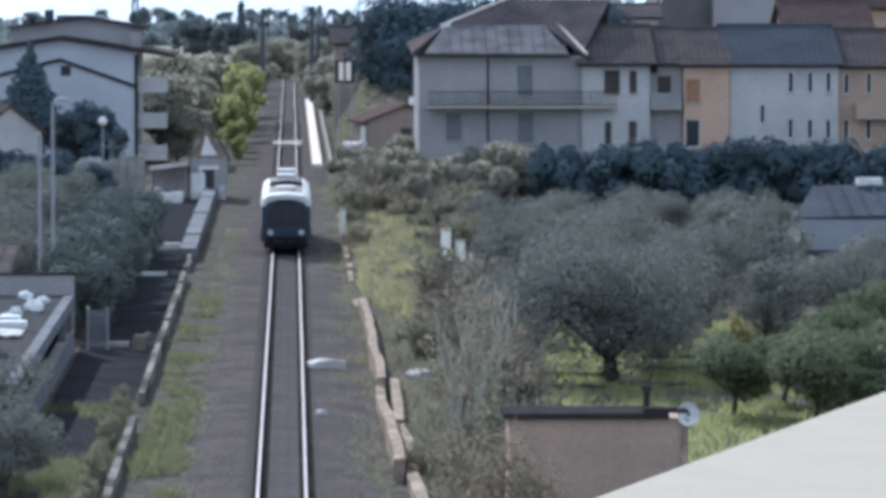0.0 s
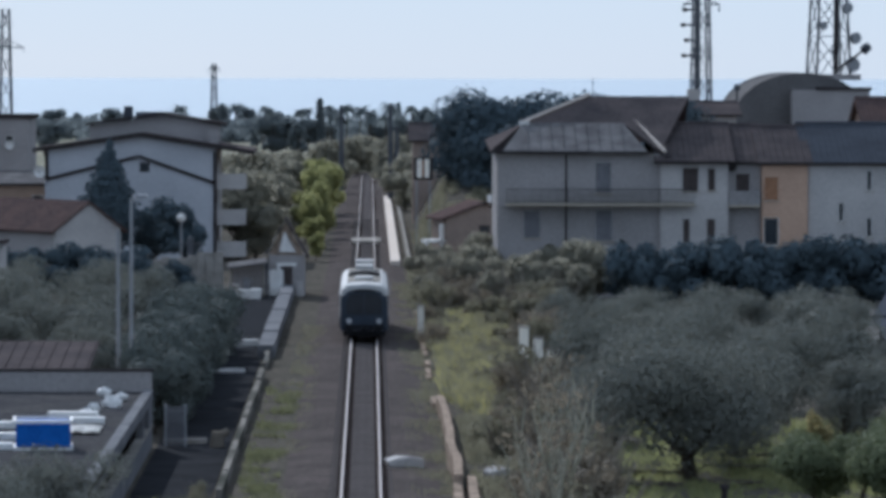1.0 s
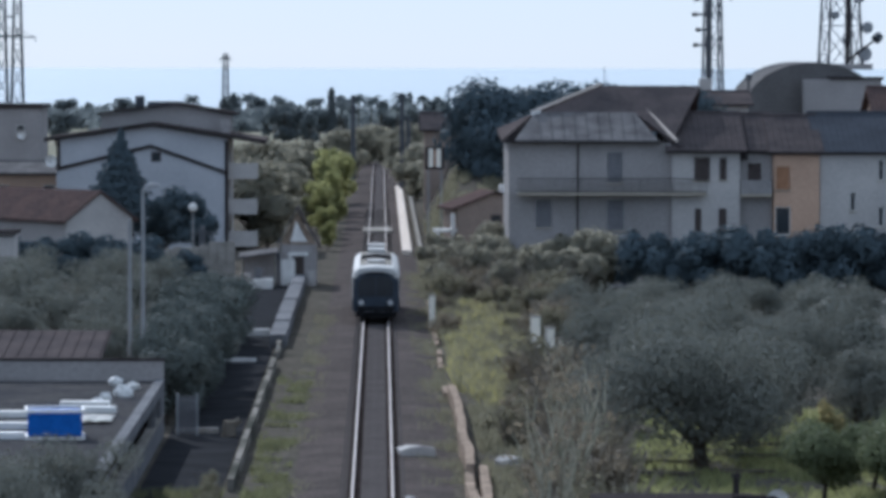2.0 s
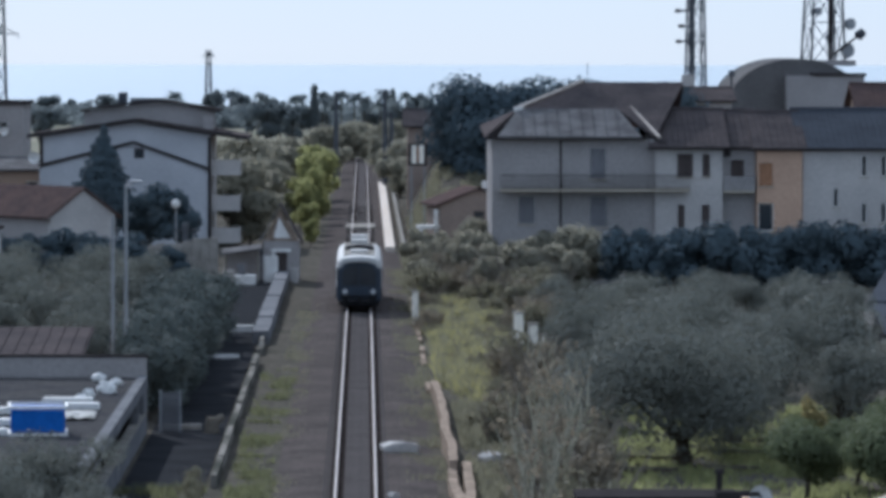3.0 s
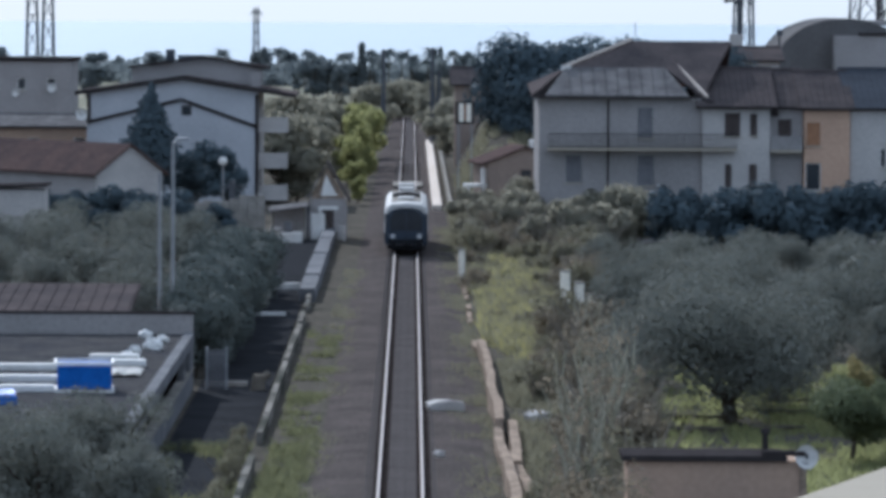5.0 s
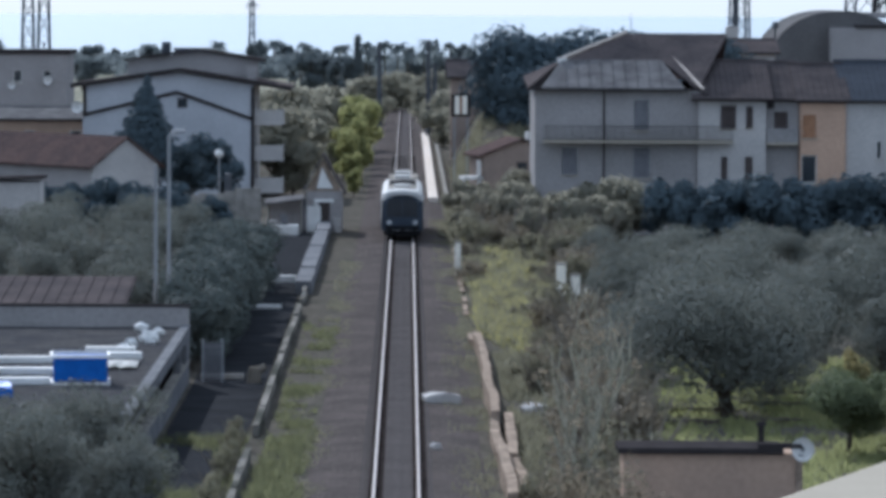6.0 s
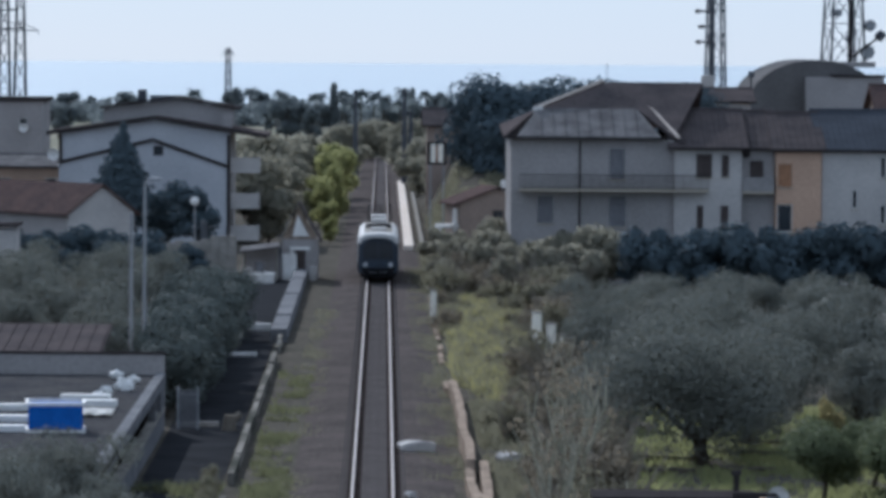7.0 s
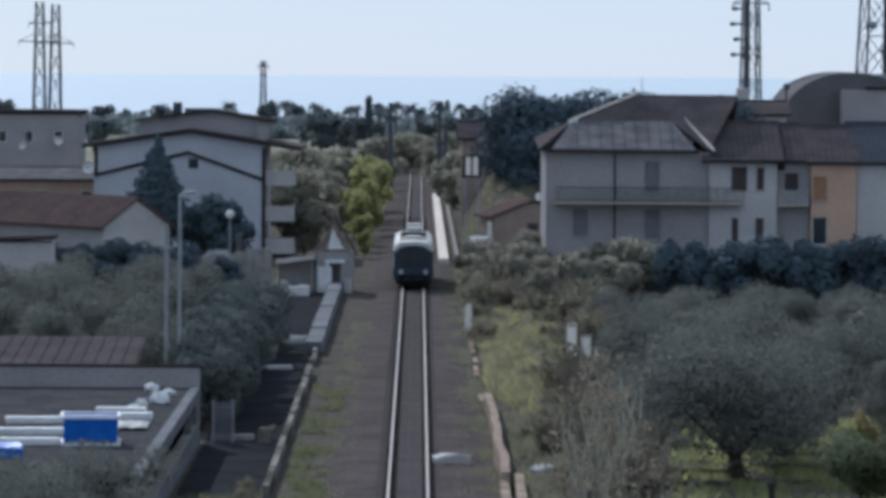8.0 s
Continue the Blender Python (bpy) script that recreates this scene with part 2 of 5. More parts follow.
def wall_with_holes(x0, x1, z0, z1, holes, thick=0.3):
    """A wall in the xz plane, front face at y = 0, thickness to +y; holes are (x0, x1, z0, z1)."""
    bm = bmesh.new()
    xs = sorted({x0, x1, *[h[0] for h in holes], *[h[1] for h in holes]})
    zs = sorted({z0, z1, *[h[2] for h in holes], *[h[3] for h in holes]})
    vert = {}

    def v(i, k, y):
        if (i, k, y) not in vert:
            vert[i, k, y] = bm.verts.new((xs[i], y, zs[k]))
        return vert[i, k, y]

    def full(i, k):
        if not (0 <= i < len(xs) - 1 and 0 <= k < len(zs) - 1):
            return False
        cx, cz = (xs[i] + xs[i + 1]) / 2, (zs[k] + zs[k + 1]) / 2
        return not any(h[0] < cx < h[1] and h[2] < cz < h[3] for h in holes)
    for i in range(len(xs) - 1):
        for k in range(len(zs) - 1):
            if not full(i, k):
                continue
            for y in (0, thick):
                bm.faces.new((v(i, k, y), v(i + 1, k, y), v(i + 1, k + 1, y), v(i, k + 1, y)))
            for di, dk, a, c in ((-1, 0, (i, k), (i, k + 1)), (1, 0, (i + 1, k), (i + 1, k + 1)), (0, -1, (i, k), (i + 1, k)), (0, 1, (i, k + 1), (i + 1, k + 1))):
                if not full(i + di, k + dk):
                    bm.faces.new((v(*a, 0), v(*c, 0), v(*c, thick), v(*a, thick)))
    bmesh.ops.recalc_face_normals(bm, faces=bm.faces[:])
    return bm


def leaves(name, centres, radii, count, size, material, rng, flat=0.24, fill=0.3):
    """Many small leaf sprays on the shells of several lobes; returns a mesh."""
    centres, radii = np.array(centres, float), np.array(radii, float)
    weight = (radii[:, 0] * radii[:, 2])
    pick = rng.choice(len(centres), count, p=weight / weight.sum())
    d = rng.normal(size=(count, 3))
    d /= np.linalg.norm(d, axis=1)[:, None]
    r = np.where(rng.random(count) < fill, rng.random(count) ** 0.5, 0.86 + 0.26 * rng.random(count))
    bumps = 1 + 0.16 * np.sin(5 * d[:, 0] + 3 * pick) * np.cos(6 * d[:, 2] + pick)
    p = centres[pick] + d * radii[pick] * (r * bumps)[:, None]
    up = d + rng.normal(size=(count, 3)) * flat
    up /= np.linalg.norm(up, axis=1)[:, None]
    a = np.cross(up, rng.normal(size=(count, 3)))
    a /= np.linalg.norm(a, axis=1)[:, None]
    b = np.cross(up, a)
    s = size * (0.6 + 0.8 * rng.random(count))[:, None]
    v = np.stack([p + a * s, p + b * s * 0.55, p - a * s, p - b * s * 0.55], 1).reshape(-1, 3)
    me = bpy.data.meshes.new(name)
    me.from_pydata(v.tolist(), [], np.arange(count * 4).reshape(-1, 4).tolist())
    me.materials.append(M[material])
    return me


def blades(name, spots, heights, width, material, rng, lean=0.5):
    """Grass: a bent triangle at each spot."""
    n = len(spots)
    ang = rng.random(n) * 2 * math.pi
    w = width * (0.6 + 0.8 * rng.random(n))
    dirs = np.stack([np.cos(ang), np.sin(ang), np.zeros(n)], 1)
    tip = spots + np.stack([rng.normal(size=n) * lean, rng.normal(size=n) * lean, np.ones(n)], 1) * heights[:, None]
    v = np.stack([spots + dirs * w[:, None], spots - dirs * w[:, None], tip], 1).reshape(-1, 3)
    me = bpy.data.meshes.new(name)
    me.from_pydata(v.tolist(), [], np.arange(n * 3).reshape(-1, 3).tolist())
    me.materials.append(M[material])
    return me


def patch_spots(rng, n, x0, x1, y0, y1, z=0.0, freq=0.5, keep=0.45):
    """Random spots in a rectangle, gathered in clumps."""
    out = []
    while len(out) < n:
        x, y = x0 + rng.random() * (x1 - x0), y0 + rng.random() * (y1 - y0)
        if noise.noise((x * freq, y * freq * 0.35, 3.3)) * 0.5 + 0.5 + 0.25 * (rng.random() - 0.5) > keep:
            out.append((x, y, z))
    return np.array(out)


def tree_meshes(seed, height, spread, material, leaf=0.16, count=4500, lobes=11, trunk=0.22, clear=0.22, squash=0.72, bark="bark", forks=5):
    """Trunk with limbs, and a crown of leaf sprays in uneven lobes; origin at the foot."""
    rng = np.random.default_rng(seed)
    bm = bmesh.new()
    fork = Vector((rng.normal() * 0.1, rng.normal() * 0.1, height * clear))
    tube(bm, (0, 0, -0.1), fork, trunk, trunk * 0.75, 9)
    cs, rs = [], []
    for i in range(lobes):
        a = 2 * math.pi * (i / lobes) * 2.4 + rng.random()
        rad = spread * (0.25 + 0.55 * rng.random()) * (1.0 if i else 0)
        z = height * (clear + (1 - clear) * (0.15 + 0.6 * rng.random()))
        size = spread * (0.36 + 0.2 * rng.random())
        c = (rad * math.cos(a), rad * math.sin(a), min(z, height - size * squash))
        cs.append(c)
        rs.append((size, size, size * squash * (0.9 + 0.4 * rng.random())))
        if i < forks:
            mid = fork.lerp(Vector(c), 0.5) + Vector((rng.normal() * 0.15, rng.normal() * 0.15, 0.1))
            tube(bm, fork, mid, trunk * 0.5, trunk * 0.32, 6)
            tube(bm, mid, c, trunk * 0.32, trunk * 0.12, 6)
    return mesh_of("trunk", bm, bark), leaves("crown", cs, rs, count, leaf, material, rng)


def tree(name, meshes, x, y, label, rz=0.0, s=1.0, group="", z=0.0, category="tree"):
    ob = thing(name, x, y, z, rz, label, category, group)
    for n, me in zip(("trunk", "crown"), meshes):
        share(n, me, ob, Matrix.Diagonal((s, s, s, 1)))
    return ob


# ---- ground, sea and railway ----
def ground():
    bm = bmesh.new()
    xs = [-2600, -600, -150, -60, -30, -12, 0, 12, 30, 60, 150, 600, 2600]
    ys = [-300, -60, 0, 60, 120, 180, 240, 320, 420, 600, 900, 1400, 2300, 4990]
    grid = [[bm.verts.new((x, y, -0.02)) for x in xs] for y in ys]
    for j in range(len(ys) - 1):
        for i in range(len(xs) - 1):
            bm.faces.new((grid[j][i], grid[j][i + 1], grid[j + 1][i + 1], grid[j + 1][i]))
    solid("ground", bm, "soil", "dry earth with patchy weeds beside the railway", "ground", kind="structure")
    bm = bmesh.new()
    slab(bm, [(-300, 770, 0.02), (300, 770, 0.02), (300, 1195, 0.02), (-300, 1195, 0.02)], 0.03)
    solid("dry_field", bm, "dry_field", "pale dry grass field on the coastal plain", "field", kind="structure")
    bm = bmesh.new()
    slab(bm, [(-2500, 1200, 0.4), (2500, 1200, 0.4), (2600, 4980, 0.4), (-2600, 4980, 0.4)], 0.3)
    solid("water", bm, "water", "blue sea paled for haze beyond the plain", "sea", kind="structure")


def railway():
    bm = prism(bmesh.new(), [(-3.1, -0.01), (-2.1, 0.13), (2.1, 0.13), (3.1, -0.01)], 60, 760)
    bed = solid("ballast_bed", bm, "ballast", "brown-grey ballast bed of a single railway track", "track bed", kind="structure")
    bm = bx(-0.66, 0.66, 60, 758, 0.12, 0.138)
    solid("oily_ballast", bm, "fourfoot", "smooth grey ballast strip between the rails", "track bed", kind="structure")
    me = mesh_of("sleeper", bx(-1.25, 1.25, 0, 0.26, 0.05, 0.145), "sleeper")
    for i in range(290):
        share("sleeper", me, bed, pose(0, 150 + 0.6 * i, 0))
    bm = bmesh.new()
    for i in range(290, 640):
        box(bm, -1.25, 1.25, 150 + 0.6 * i, 150.26 + 0.6 * i, 0.05, 0.145)
    solid("sleepers", bm, "sleeper", "weathered concrete sleepers half sunk in ballast", "sleepers", kind="stuff")
    for x in (-0.75, 0.75):
        # painted shade: a dark strip, wider on the rail's right side
        strip = bx(x - 0.2, x + 0.3, 60, 757, 0.135, 0.149)
        solid("rail_shade_strip", strip, "rail_shade", "dark ballast strip painted as shade along the rail foot", "track bed", kind="structure")
        rail = thing("rail", x, 60, 0.14, label="worn shiny steel rail on a railway track", category="rail", group="rails of the track")
        web = [(-0.07, 0), (0.07, 0), (0.07, 0.02), (0.014, 0.045), (0.014, 0.185), (-0.014, 0.185), (-0.014, 0.045), (-0.07, 0.02)]
        part("web", prism(bmesh.new(), web, 0, 690), "rust", rail, "rusty foot and web")
        head = [(-0.045, 0.185), (0.045, 0.185), (0.045, 0.218), (0.036, 0.23), (-0.036, 0.23), (-0.045, 0.218)]
        part("head", prism(bmesh.new(), head, 0, 690), "rail", rail, "polished running head")
    bm = bx(-1.35, 1.35, 462, 472, 0.13, 0.36, bevel=0.03)
    solid("crossing_deck", bm, "concrete", "pale concrete foot crossing laid over the rails", "crossing")


# ---- train ----
def train():
    """A single railcar seen from behind; origin at rail level under its rear face, length towards +y."""
    car = thing("railcar", 0, 288, 0.37, label="dark blue and white diesel railcar with a pale roof", category="train")
    L = 23.5
    bm = bmesh.new()
    prof = [(-1.42, 0.55), (-1.45, 1.2), (-1.43, 2.75), (-1.35, 3.08), (-1.08, 3.3), (0, 3.4), (1.08, 3.3), (1.35, 3.08), (1.43, 2.75), (1.45, 1.2), (1.42, 0.55)]
    rings = []
    for y, sx, sz in ((0.0, 0.89, 0.94), (0.12, 0.935, 0.965), (0.9, 0.965, 0.985), (2.6, 1, 1), (L - 2.6, 1, 1), (L - 0.9, 0.965, 0.985), (L - 0.1, 0.9, 0.93)):
        rings.append([bm.verts.new((x * sx, y, 0.55 + (z - 0.55) * sz)) for x, z in prof])
    k = len(prof)
    for a, b in zip(rings, rings[1:]):
        for i in range(k):
            bm.faces.new((a[i], a[(i + 1) % k], b[(i + 1) % k], b[i]))
    bm.faces.new(rings[0][::-1])
    bm.faces.new(rings[-1])
    bmesh.ops.recalc_face_normals(bm, faces=bm.faces[:])
    part("body", bm, "body_white", car, "dusty white body shell")
    low = [(1.43, 2.6), (1.46, 1.2), (1.43, 0.55)]
    for side in (-1, 1):
        bm = bmesh.new()
        rings = [[bm.verts.new((side * x * sx, y, z)) for x, z in low] for y, sx in ((-0.004, 0.8), (-0.004, 0.9), (0.118, 0.945), (0.5, 0.962))]
        for a, c in zip(rings, rings[1:]):
            for i in range(2):
                bm.faces.new((a[i], a[i + 1], c[i + 1], c[i]))
        bmesh.ops.recalc_face_normals(bm, faces=bm.faces[:])
        bmesh.ops.solidify(bm, geom=bm.faces[:], thickness=-0.015)
        part("corner_panel", bm, "body_dark", car, "dark blue painted cab corner")
    # dark painted end: panel, windscreen with cut corners, pillars, brow
    face = [(-1.22, 0.6), (1.22, 0.6), (1.23, 2.5), (1.0, 2.84), (0.45, 2.96), (-0.45, 2.96), (-1.0, 2.84), (-1.23, 2.5)]
    part("front_panel", prism(bmesh.new(), face, -0.05, 0.1), "body_dark", car, "dark blue end panel")
    pane = [(-1.04, 1.5), (1.04, 1.5), (1.06, 2.3), (0.8, 2.7), (-0.8, 2.7), (-1.06, 2.3)]
    part("windscreen", prism(bmesh.new(), pane, -0.075, -0.052), "glass", car, "dark tinted windscreen")
    part("pillar", bx(-0.03, 0.03, -0.1, -0.077, 1.5, 2.7), "body_dark", car)
    part("lower_band", bx(-1.14, 1.14, -0.09, -0.052, 0.66, 0.9, bevel=0.015), "under", car, "black lower band")
    part("brow", prism(bmesh.new(), [(-0.78, 2.86), (0.78, 2.86), (0.42, 2.99), (-0.42, 2.99)], -0.12, -0.052), "under", car, "dark brow over the windscreen")
    for x in (-0.42, 0.38):
        part("wiper", tube(bmesh.new(), (x, -0.1, 1.5), (x + 0.3, -0.1, 2.1), 0.015, n=5), "under", car)
    part("skirt", bx(-1.25, 1.25, 0.0, 0.5, 0.25, 0.62, bevel=0.05), "under", car, "black coupling skirt")
    for sx in (-1, 1):
        bm = tube(bmesh.new(), (sx * 0.88, -0.12, 1.12), (sx * 0.88, 0.02, 1.12), 0.13, 0.15, 14)
        lamp = part("tail_lamp", bm, "lamp_glass", car, "round pale lamp")
        part("rim", tube(bmesh.new(), (sx * 0.88, -0.09, 1.12), (sx * 0.88, 0.0, 1.12), 0.17, 0.19, 14), "galv", lamp)
        bm = tube(bmesh.new(), (sx * 0.85, -0.5, 0.68), (sx * 0.85, 0.1, 0.68), 0.06, 0.08, 10)
        buffer = part("buffer", bm, "under", car)
        part("plate", tube(bmesh.new(), (sx * 0.85, -0.55, 0.68), (sx * 0.85, -0.48, 0.68), 0.2, 0.2, 14), "under", buffer)
        bm = bmesh.new()
        for i in range(7):
            box(bm, sx * 1.452 - 0.012, sx * 1.452 + 0.012, 2.6 + i * 2.8, 4.6 + i * 2.8, 1.75, 2.55)
        part("side_windows", bm, "glass", car)
        part("blue_band", bx(sx * 1.455 - 0.01, sx * 1.455 + 0.01, 1.8, L - 1.8, 0.6, 1.3), "body_dark", car, "dark blue lower band")
    strip = [(-0.98, 3.29), (0, 3.41), (0.98, 3.29), (0.98, 3.33), (0, 3.45), (-0.98, 3.33)]
    part("roof_panel", prism(bmesh.new(), strip, 2.0, L - 1.9), "concrete", car, "dirty grey roof panel")
    # raised dark piece added to draw a dark arc across mid roof
    part("roof_dark_arc", prism(bmesh.new(), [(-0.95, 3.34), (0, 3.46), (0.95, 3.34), (0.9, 3.56), (0, 3.68), (-0.9, 3.56)], 9.5, 12.5), "under", car, "dark arched piece added across the roof")
    part("coupler", bx(-0.12, 0.12, -0.45, 0.1, 0.45, 0.7, bevel=0.03), "under", car)
    for y in (3.8, L - 3.8):
        bogie = part("bogie", bx(-1.1, 1.1, y - 1.7, y + 1.7, 0.2, 0.55, bevel=0.05), "under", car, "black bogie frame")
        for dy in (-1.2, 1.2):
            bm = bmesh.new()
            for sx in (-0.75, 0.75):
                tube(bm, (sx - 0.06, y + dy, 0.46), (sx + 0.06, y + dy, 0.46), 0.46, 0.46, 20)
            tube(bm, (-0.75, y + dy, 0.46), (0.75, y + dy, 0.46), 0.07, 0.07, 8)
            part("wheelset", bm, "under", bogie)
    for y, h in ((3.6, 0.14), (16.0, 0.34), (19.6, 0.5)):
        part("roof_unit", bx(-0.55, 0.55, y, y + 2.0, 3.32, 3.42 + h, bevel=0.06), "body_white", car, "grey roof ventilation unit")
    return car


ground()
railway()
railcar = train()


# ---- walls, lane and small structures along the line ----
def block_wall(name, label, x0, x1, y0, y1, h, material, step=2.4, uneven=0.12, seed=1, gaps=(), wander=0.0):
    """A wall along the line made of cast lengths, each a piece of its own."""
    rng = random.Random(seed)
    top = thing(name, (x0 + x1) / 2, y0, 0, label=label, category="wall")
    w = (x1 - x0) / 2
    y = 0.0
    while y < y1 - y0:
        run = step * (0.7 + 0.6 * rng.random())
        if not any(a <= y0 + y <= b for a, b in gaps):
            dz, dx = h * (1 + uneven * (rng.random() - 0.5) * 2), (rng.random() - 0.5) * 0.05
            bm = bx(-w + dx, w + dx, y, y + run - 0.01, -0.05, dz)
            bmesh.ops.subdivide_edges(bm, edges=[e for e in bm.edges if abs(e.verts[0].co.y - e.verts[1].co.y) > 0.5], cuts=11)
            bmesh.ops.subdivide_edges(bm, edges=[e for e in bm.edges if abs(e.verts[0].co.y - e.verts[1].co.y) < 0.01], cuts=1)
            for v in bm.verts:
                k = Vector((v.co.x * 2 + seed, (y0 + v.co.y) * 0.3, v.co.z * 2))
                v.co.x += 0.05 * noise.noise(k) + wander * noise.noise((seed, (y0 + v.co.y) * 0.11, 0.5))
                v.co.z += 0.28 * uneven * h * noise.noise(k + Vector((7, 0, 0))) * (v.co.z > dz * 0.7)
            part("length", bm, material, top)
        y += run
    return top


def left_side():
    solid("lane", bx(-8.9, -5.75, 60, 420, -0.05, 0.012), "asphalt", "shaded grey asphalt lane behind the low wall", "lane", kind="structure")
    block_wall("boundary_wall", "low pale concrete wall between lane and railway", -5.5, -5.25, 150, 284, 0.45, "old_wall", 9.0, 0.25, 3, gaps=((178, 187), (262, 268)))
    block_wall("boundary_wall", "thick weathered concrete parapet between lane and railway", -5.95, -5.05, 285, 358, 0.8, "garage_wall", 9.0, 0.06, 4)
    for y, x0, x1, h in ((297, -8.3, -6.2, 0.4), (356, -9.0, -7.3, 0.7), (272, -8.6, -6.4, 0.2)):
        solid("cross_wall", bx(0, x1 - x0, 0, 0.35, 0, h, bevel=0.03), "white", "short pale painted wall across the lane edge", "wall", x0, y)
    solid("kerb", bx(0, 1.9, 0, 0.4, 0, 0.25, bevel=0.04), "concrete", "short concrete kerb beside the lane", "kerb", -8.7, 221)
    stump = bmesh.new()
    tube(stump, (0, 0, -0.05), (0.05, 0, 0.7), 0.34, 0.26, 9)
    tube(stump, (0.1, 0, 0.45), (0.5, 0.1, 0.75), 0.2, 0.14, 8)
    solid("tree_stump", stump, "twig", "pale sawn tree stump by the wall", "stump", -6.3, 219)


def garage():
    g = thing("garage", -14.6, 172, 0, label="flat-roofed concrete garage with open side and cluttered roof", category="garage")
    part("side_wall", bx(5.2, 5.5, 0, 47, 0, 0.95), "garage_wall", g)
    part("ledge", bx(5.15, 5.56, 0, 47, 0.953, 1.02), "concrete", g)
    part("side_beam", bx(5.15, 5.55, 0, 47, 2.0, 2.5), "garage_wall", g, "grey roof edge beam")
    for y in (0, 38.5, 44.0):
        part("column", bx(5.2, 5.5, y, y + (0.6 if y < 40 else 3.0), 1.023, 1.997), "garage_wall", g)
    part("inner_wall", bx(4.2, 4.4, 0, 47, 0, 1.95), "grey_wall", g)
    part("roof", bx(-12, 5.147, 0, 47, 2.2, 2.42), "bitumen", g, "flat dark bitumen roof")
    part("far_wall", bx(-12, 5.5, 47, 47.35, 0, 3.3), "grey_wall", g, "grey rear parapet wall")
    part("coping", bx(-12.05, 5.55, 46.95, 47.4, 3.3, 3.4), "dark_trim", g, "dark coping")
    part("near_wall", bx(-12, 5.2, -0.3, 0, 0, 2.2), "garage_wall", g)
    low = thing("shed", -27.1, 220.0, 0, label="low shed with brown tiled lean-to roof behind the garage", category="shed")
    part("wall", bx(0.3, 14.8, 0.3, 9.0, 0, 3.0), "tan_wall", low)
    part("roof", slab(bmesh.new(), [(0, 0, 3.3), (15.2, 0, 3.3), (15.2, 9.4, 4.05), (0, 9.4, 4.05)], 0.14), "old_tiles", low)
    tagged(part("tiling", tile_rows(bmesh.new(), 0.1, 15.1, 0.0, 3.31, 9.4, 4.06, 0.6, 0.02), "old_tiles", low), kind="stuff")
    # things on the roof
    box_ob = thing("tarpaulin_box", -11.75, 187, 2.42, 4, "bright blue tarpaulin over a white-framed crate on the garage roof", "crate")
    part("cover", bx(-1.0, 1.0, -1.1, 1.1, 0.12, 1.0, bevel=0.09), "tarp", box_ob)
    for z in (0.0, 1.0):
        bm = bmesh.new()
        for a in ((-1.1, 1.1, -1.2, -1.1), (-1.1, 1.1, 1.1, 1.2), (-1.1, -1.0, -1.1, 1.1), (1.0, 1.1, -1.1, 1.1)):
            box(bm, a[0], a[1], a[2], a[3], z, z + 0.1)
        part("frame", bm, "white", box_ob, "white frame")
    for x, y, l, z in ((-14.4, 186, 3.2, 2.46), (-14.5, 191, 3.4, 2.46), (-14.2, 197, 3.0, 2.46), (-11.2, 199, 2.2, 2.5), (-11.5, 202, 2.0, 2.5)):
        solid("plank", bx(-l / 2, l / 2, -0.3, 0.3, 0, 0.26, bevel=0.03), "white", "white painted plank lying on the garage roof", "plank", x, y, z - 0.03, rz=(x * 7) % 9 - 3, group="planks on the roof")
    bm = bx(-1.3, 1.3, -1.6, 1.6, 0, 0.3)
    bmesh.ops.subdivide_edges(bm, edges=bm.edges[:], cuts=4, use_grid_fill=True)
    for v in bm.verts:
        v.co += Vector((0.1, 0.1, 0.12)) * noise.noise(v.co * 1.7)
        v.co.z = max(v.co.z, 0.0)
    solid("folded_tarpaulin", bm, "tarp", "low blue tarpaulin folded on the garage roof", "tarpaulin", -15.2, 181.5, 2.42, 8)
    rng = random.Random(5)
    for x, y in ((-10.9, 206), (-10.5, 211), (-10.1, 213), (-11.0, 216), (-11.1, 203), (-10.2, 209), (-10.55, 209)):
        bm = bmesh.new()
        bmesh.ops.create_icosphere(bm, subdivisions=2, radius=0.2 + 0.1 * rng.random())
        for v in bm.verts:
            v.co *= 1 + 0.6 * noise.noise(v.co * 7 + Vector((x, y, 0)))
            v.co.z = max(v.co.z * 0.9, -0.16)
        solid("sack", bm, "white", "crumpled white plastic sack on the garage roof", "sack", x, y, 2.42 + 0.16, group="sacks on the roof")
    bm = bmesh.new()
    grid = [[bm.verts.new((i * 0.28, k * 0.9, 0.12 + 0.1 * noise.noise((i * 0.7, k * 1.3, 2.0)) + 0.05 * (i % 2))) for i in range(9)] for k in range(5)]
    for k in range(4):
        for i in range(8):
            bm.faces.new((grid[k][i], grid[k][i + 1], grid[k + 1][i + 1], grid[k + 1][i]))
    bmesh.ops.solidify(bm, geom=bm.faces[:], thickness=0.03)
    solid("plastic_sheet", bm, "white", "crumpled white plastic sheet spread on the garage roof", "sheet", -12.3, 193.5, 2.4)
    gate = thing("gate", -8.5, 219.6, 0, label="grey metal gate of upright slats", category="gate")
    for i in range(6):
        part("slat", bx(i * 0.13, i * 0.13 + 0.09, 0, 0.04, 0.08, 1.75), "grey_shutter", gate)
    for z in (0.2, 1.5):
        part("bar", bx(-0.02, 0.78, 0.042, 0.08, z, z + 0.08), "galv", gate)
    for x in (-0.08, 0.78):
        part("post", bx(x, x + 0.1, -0.02, 0.1, 0, 1.85), "galv", gate)


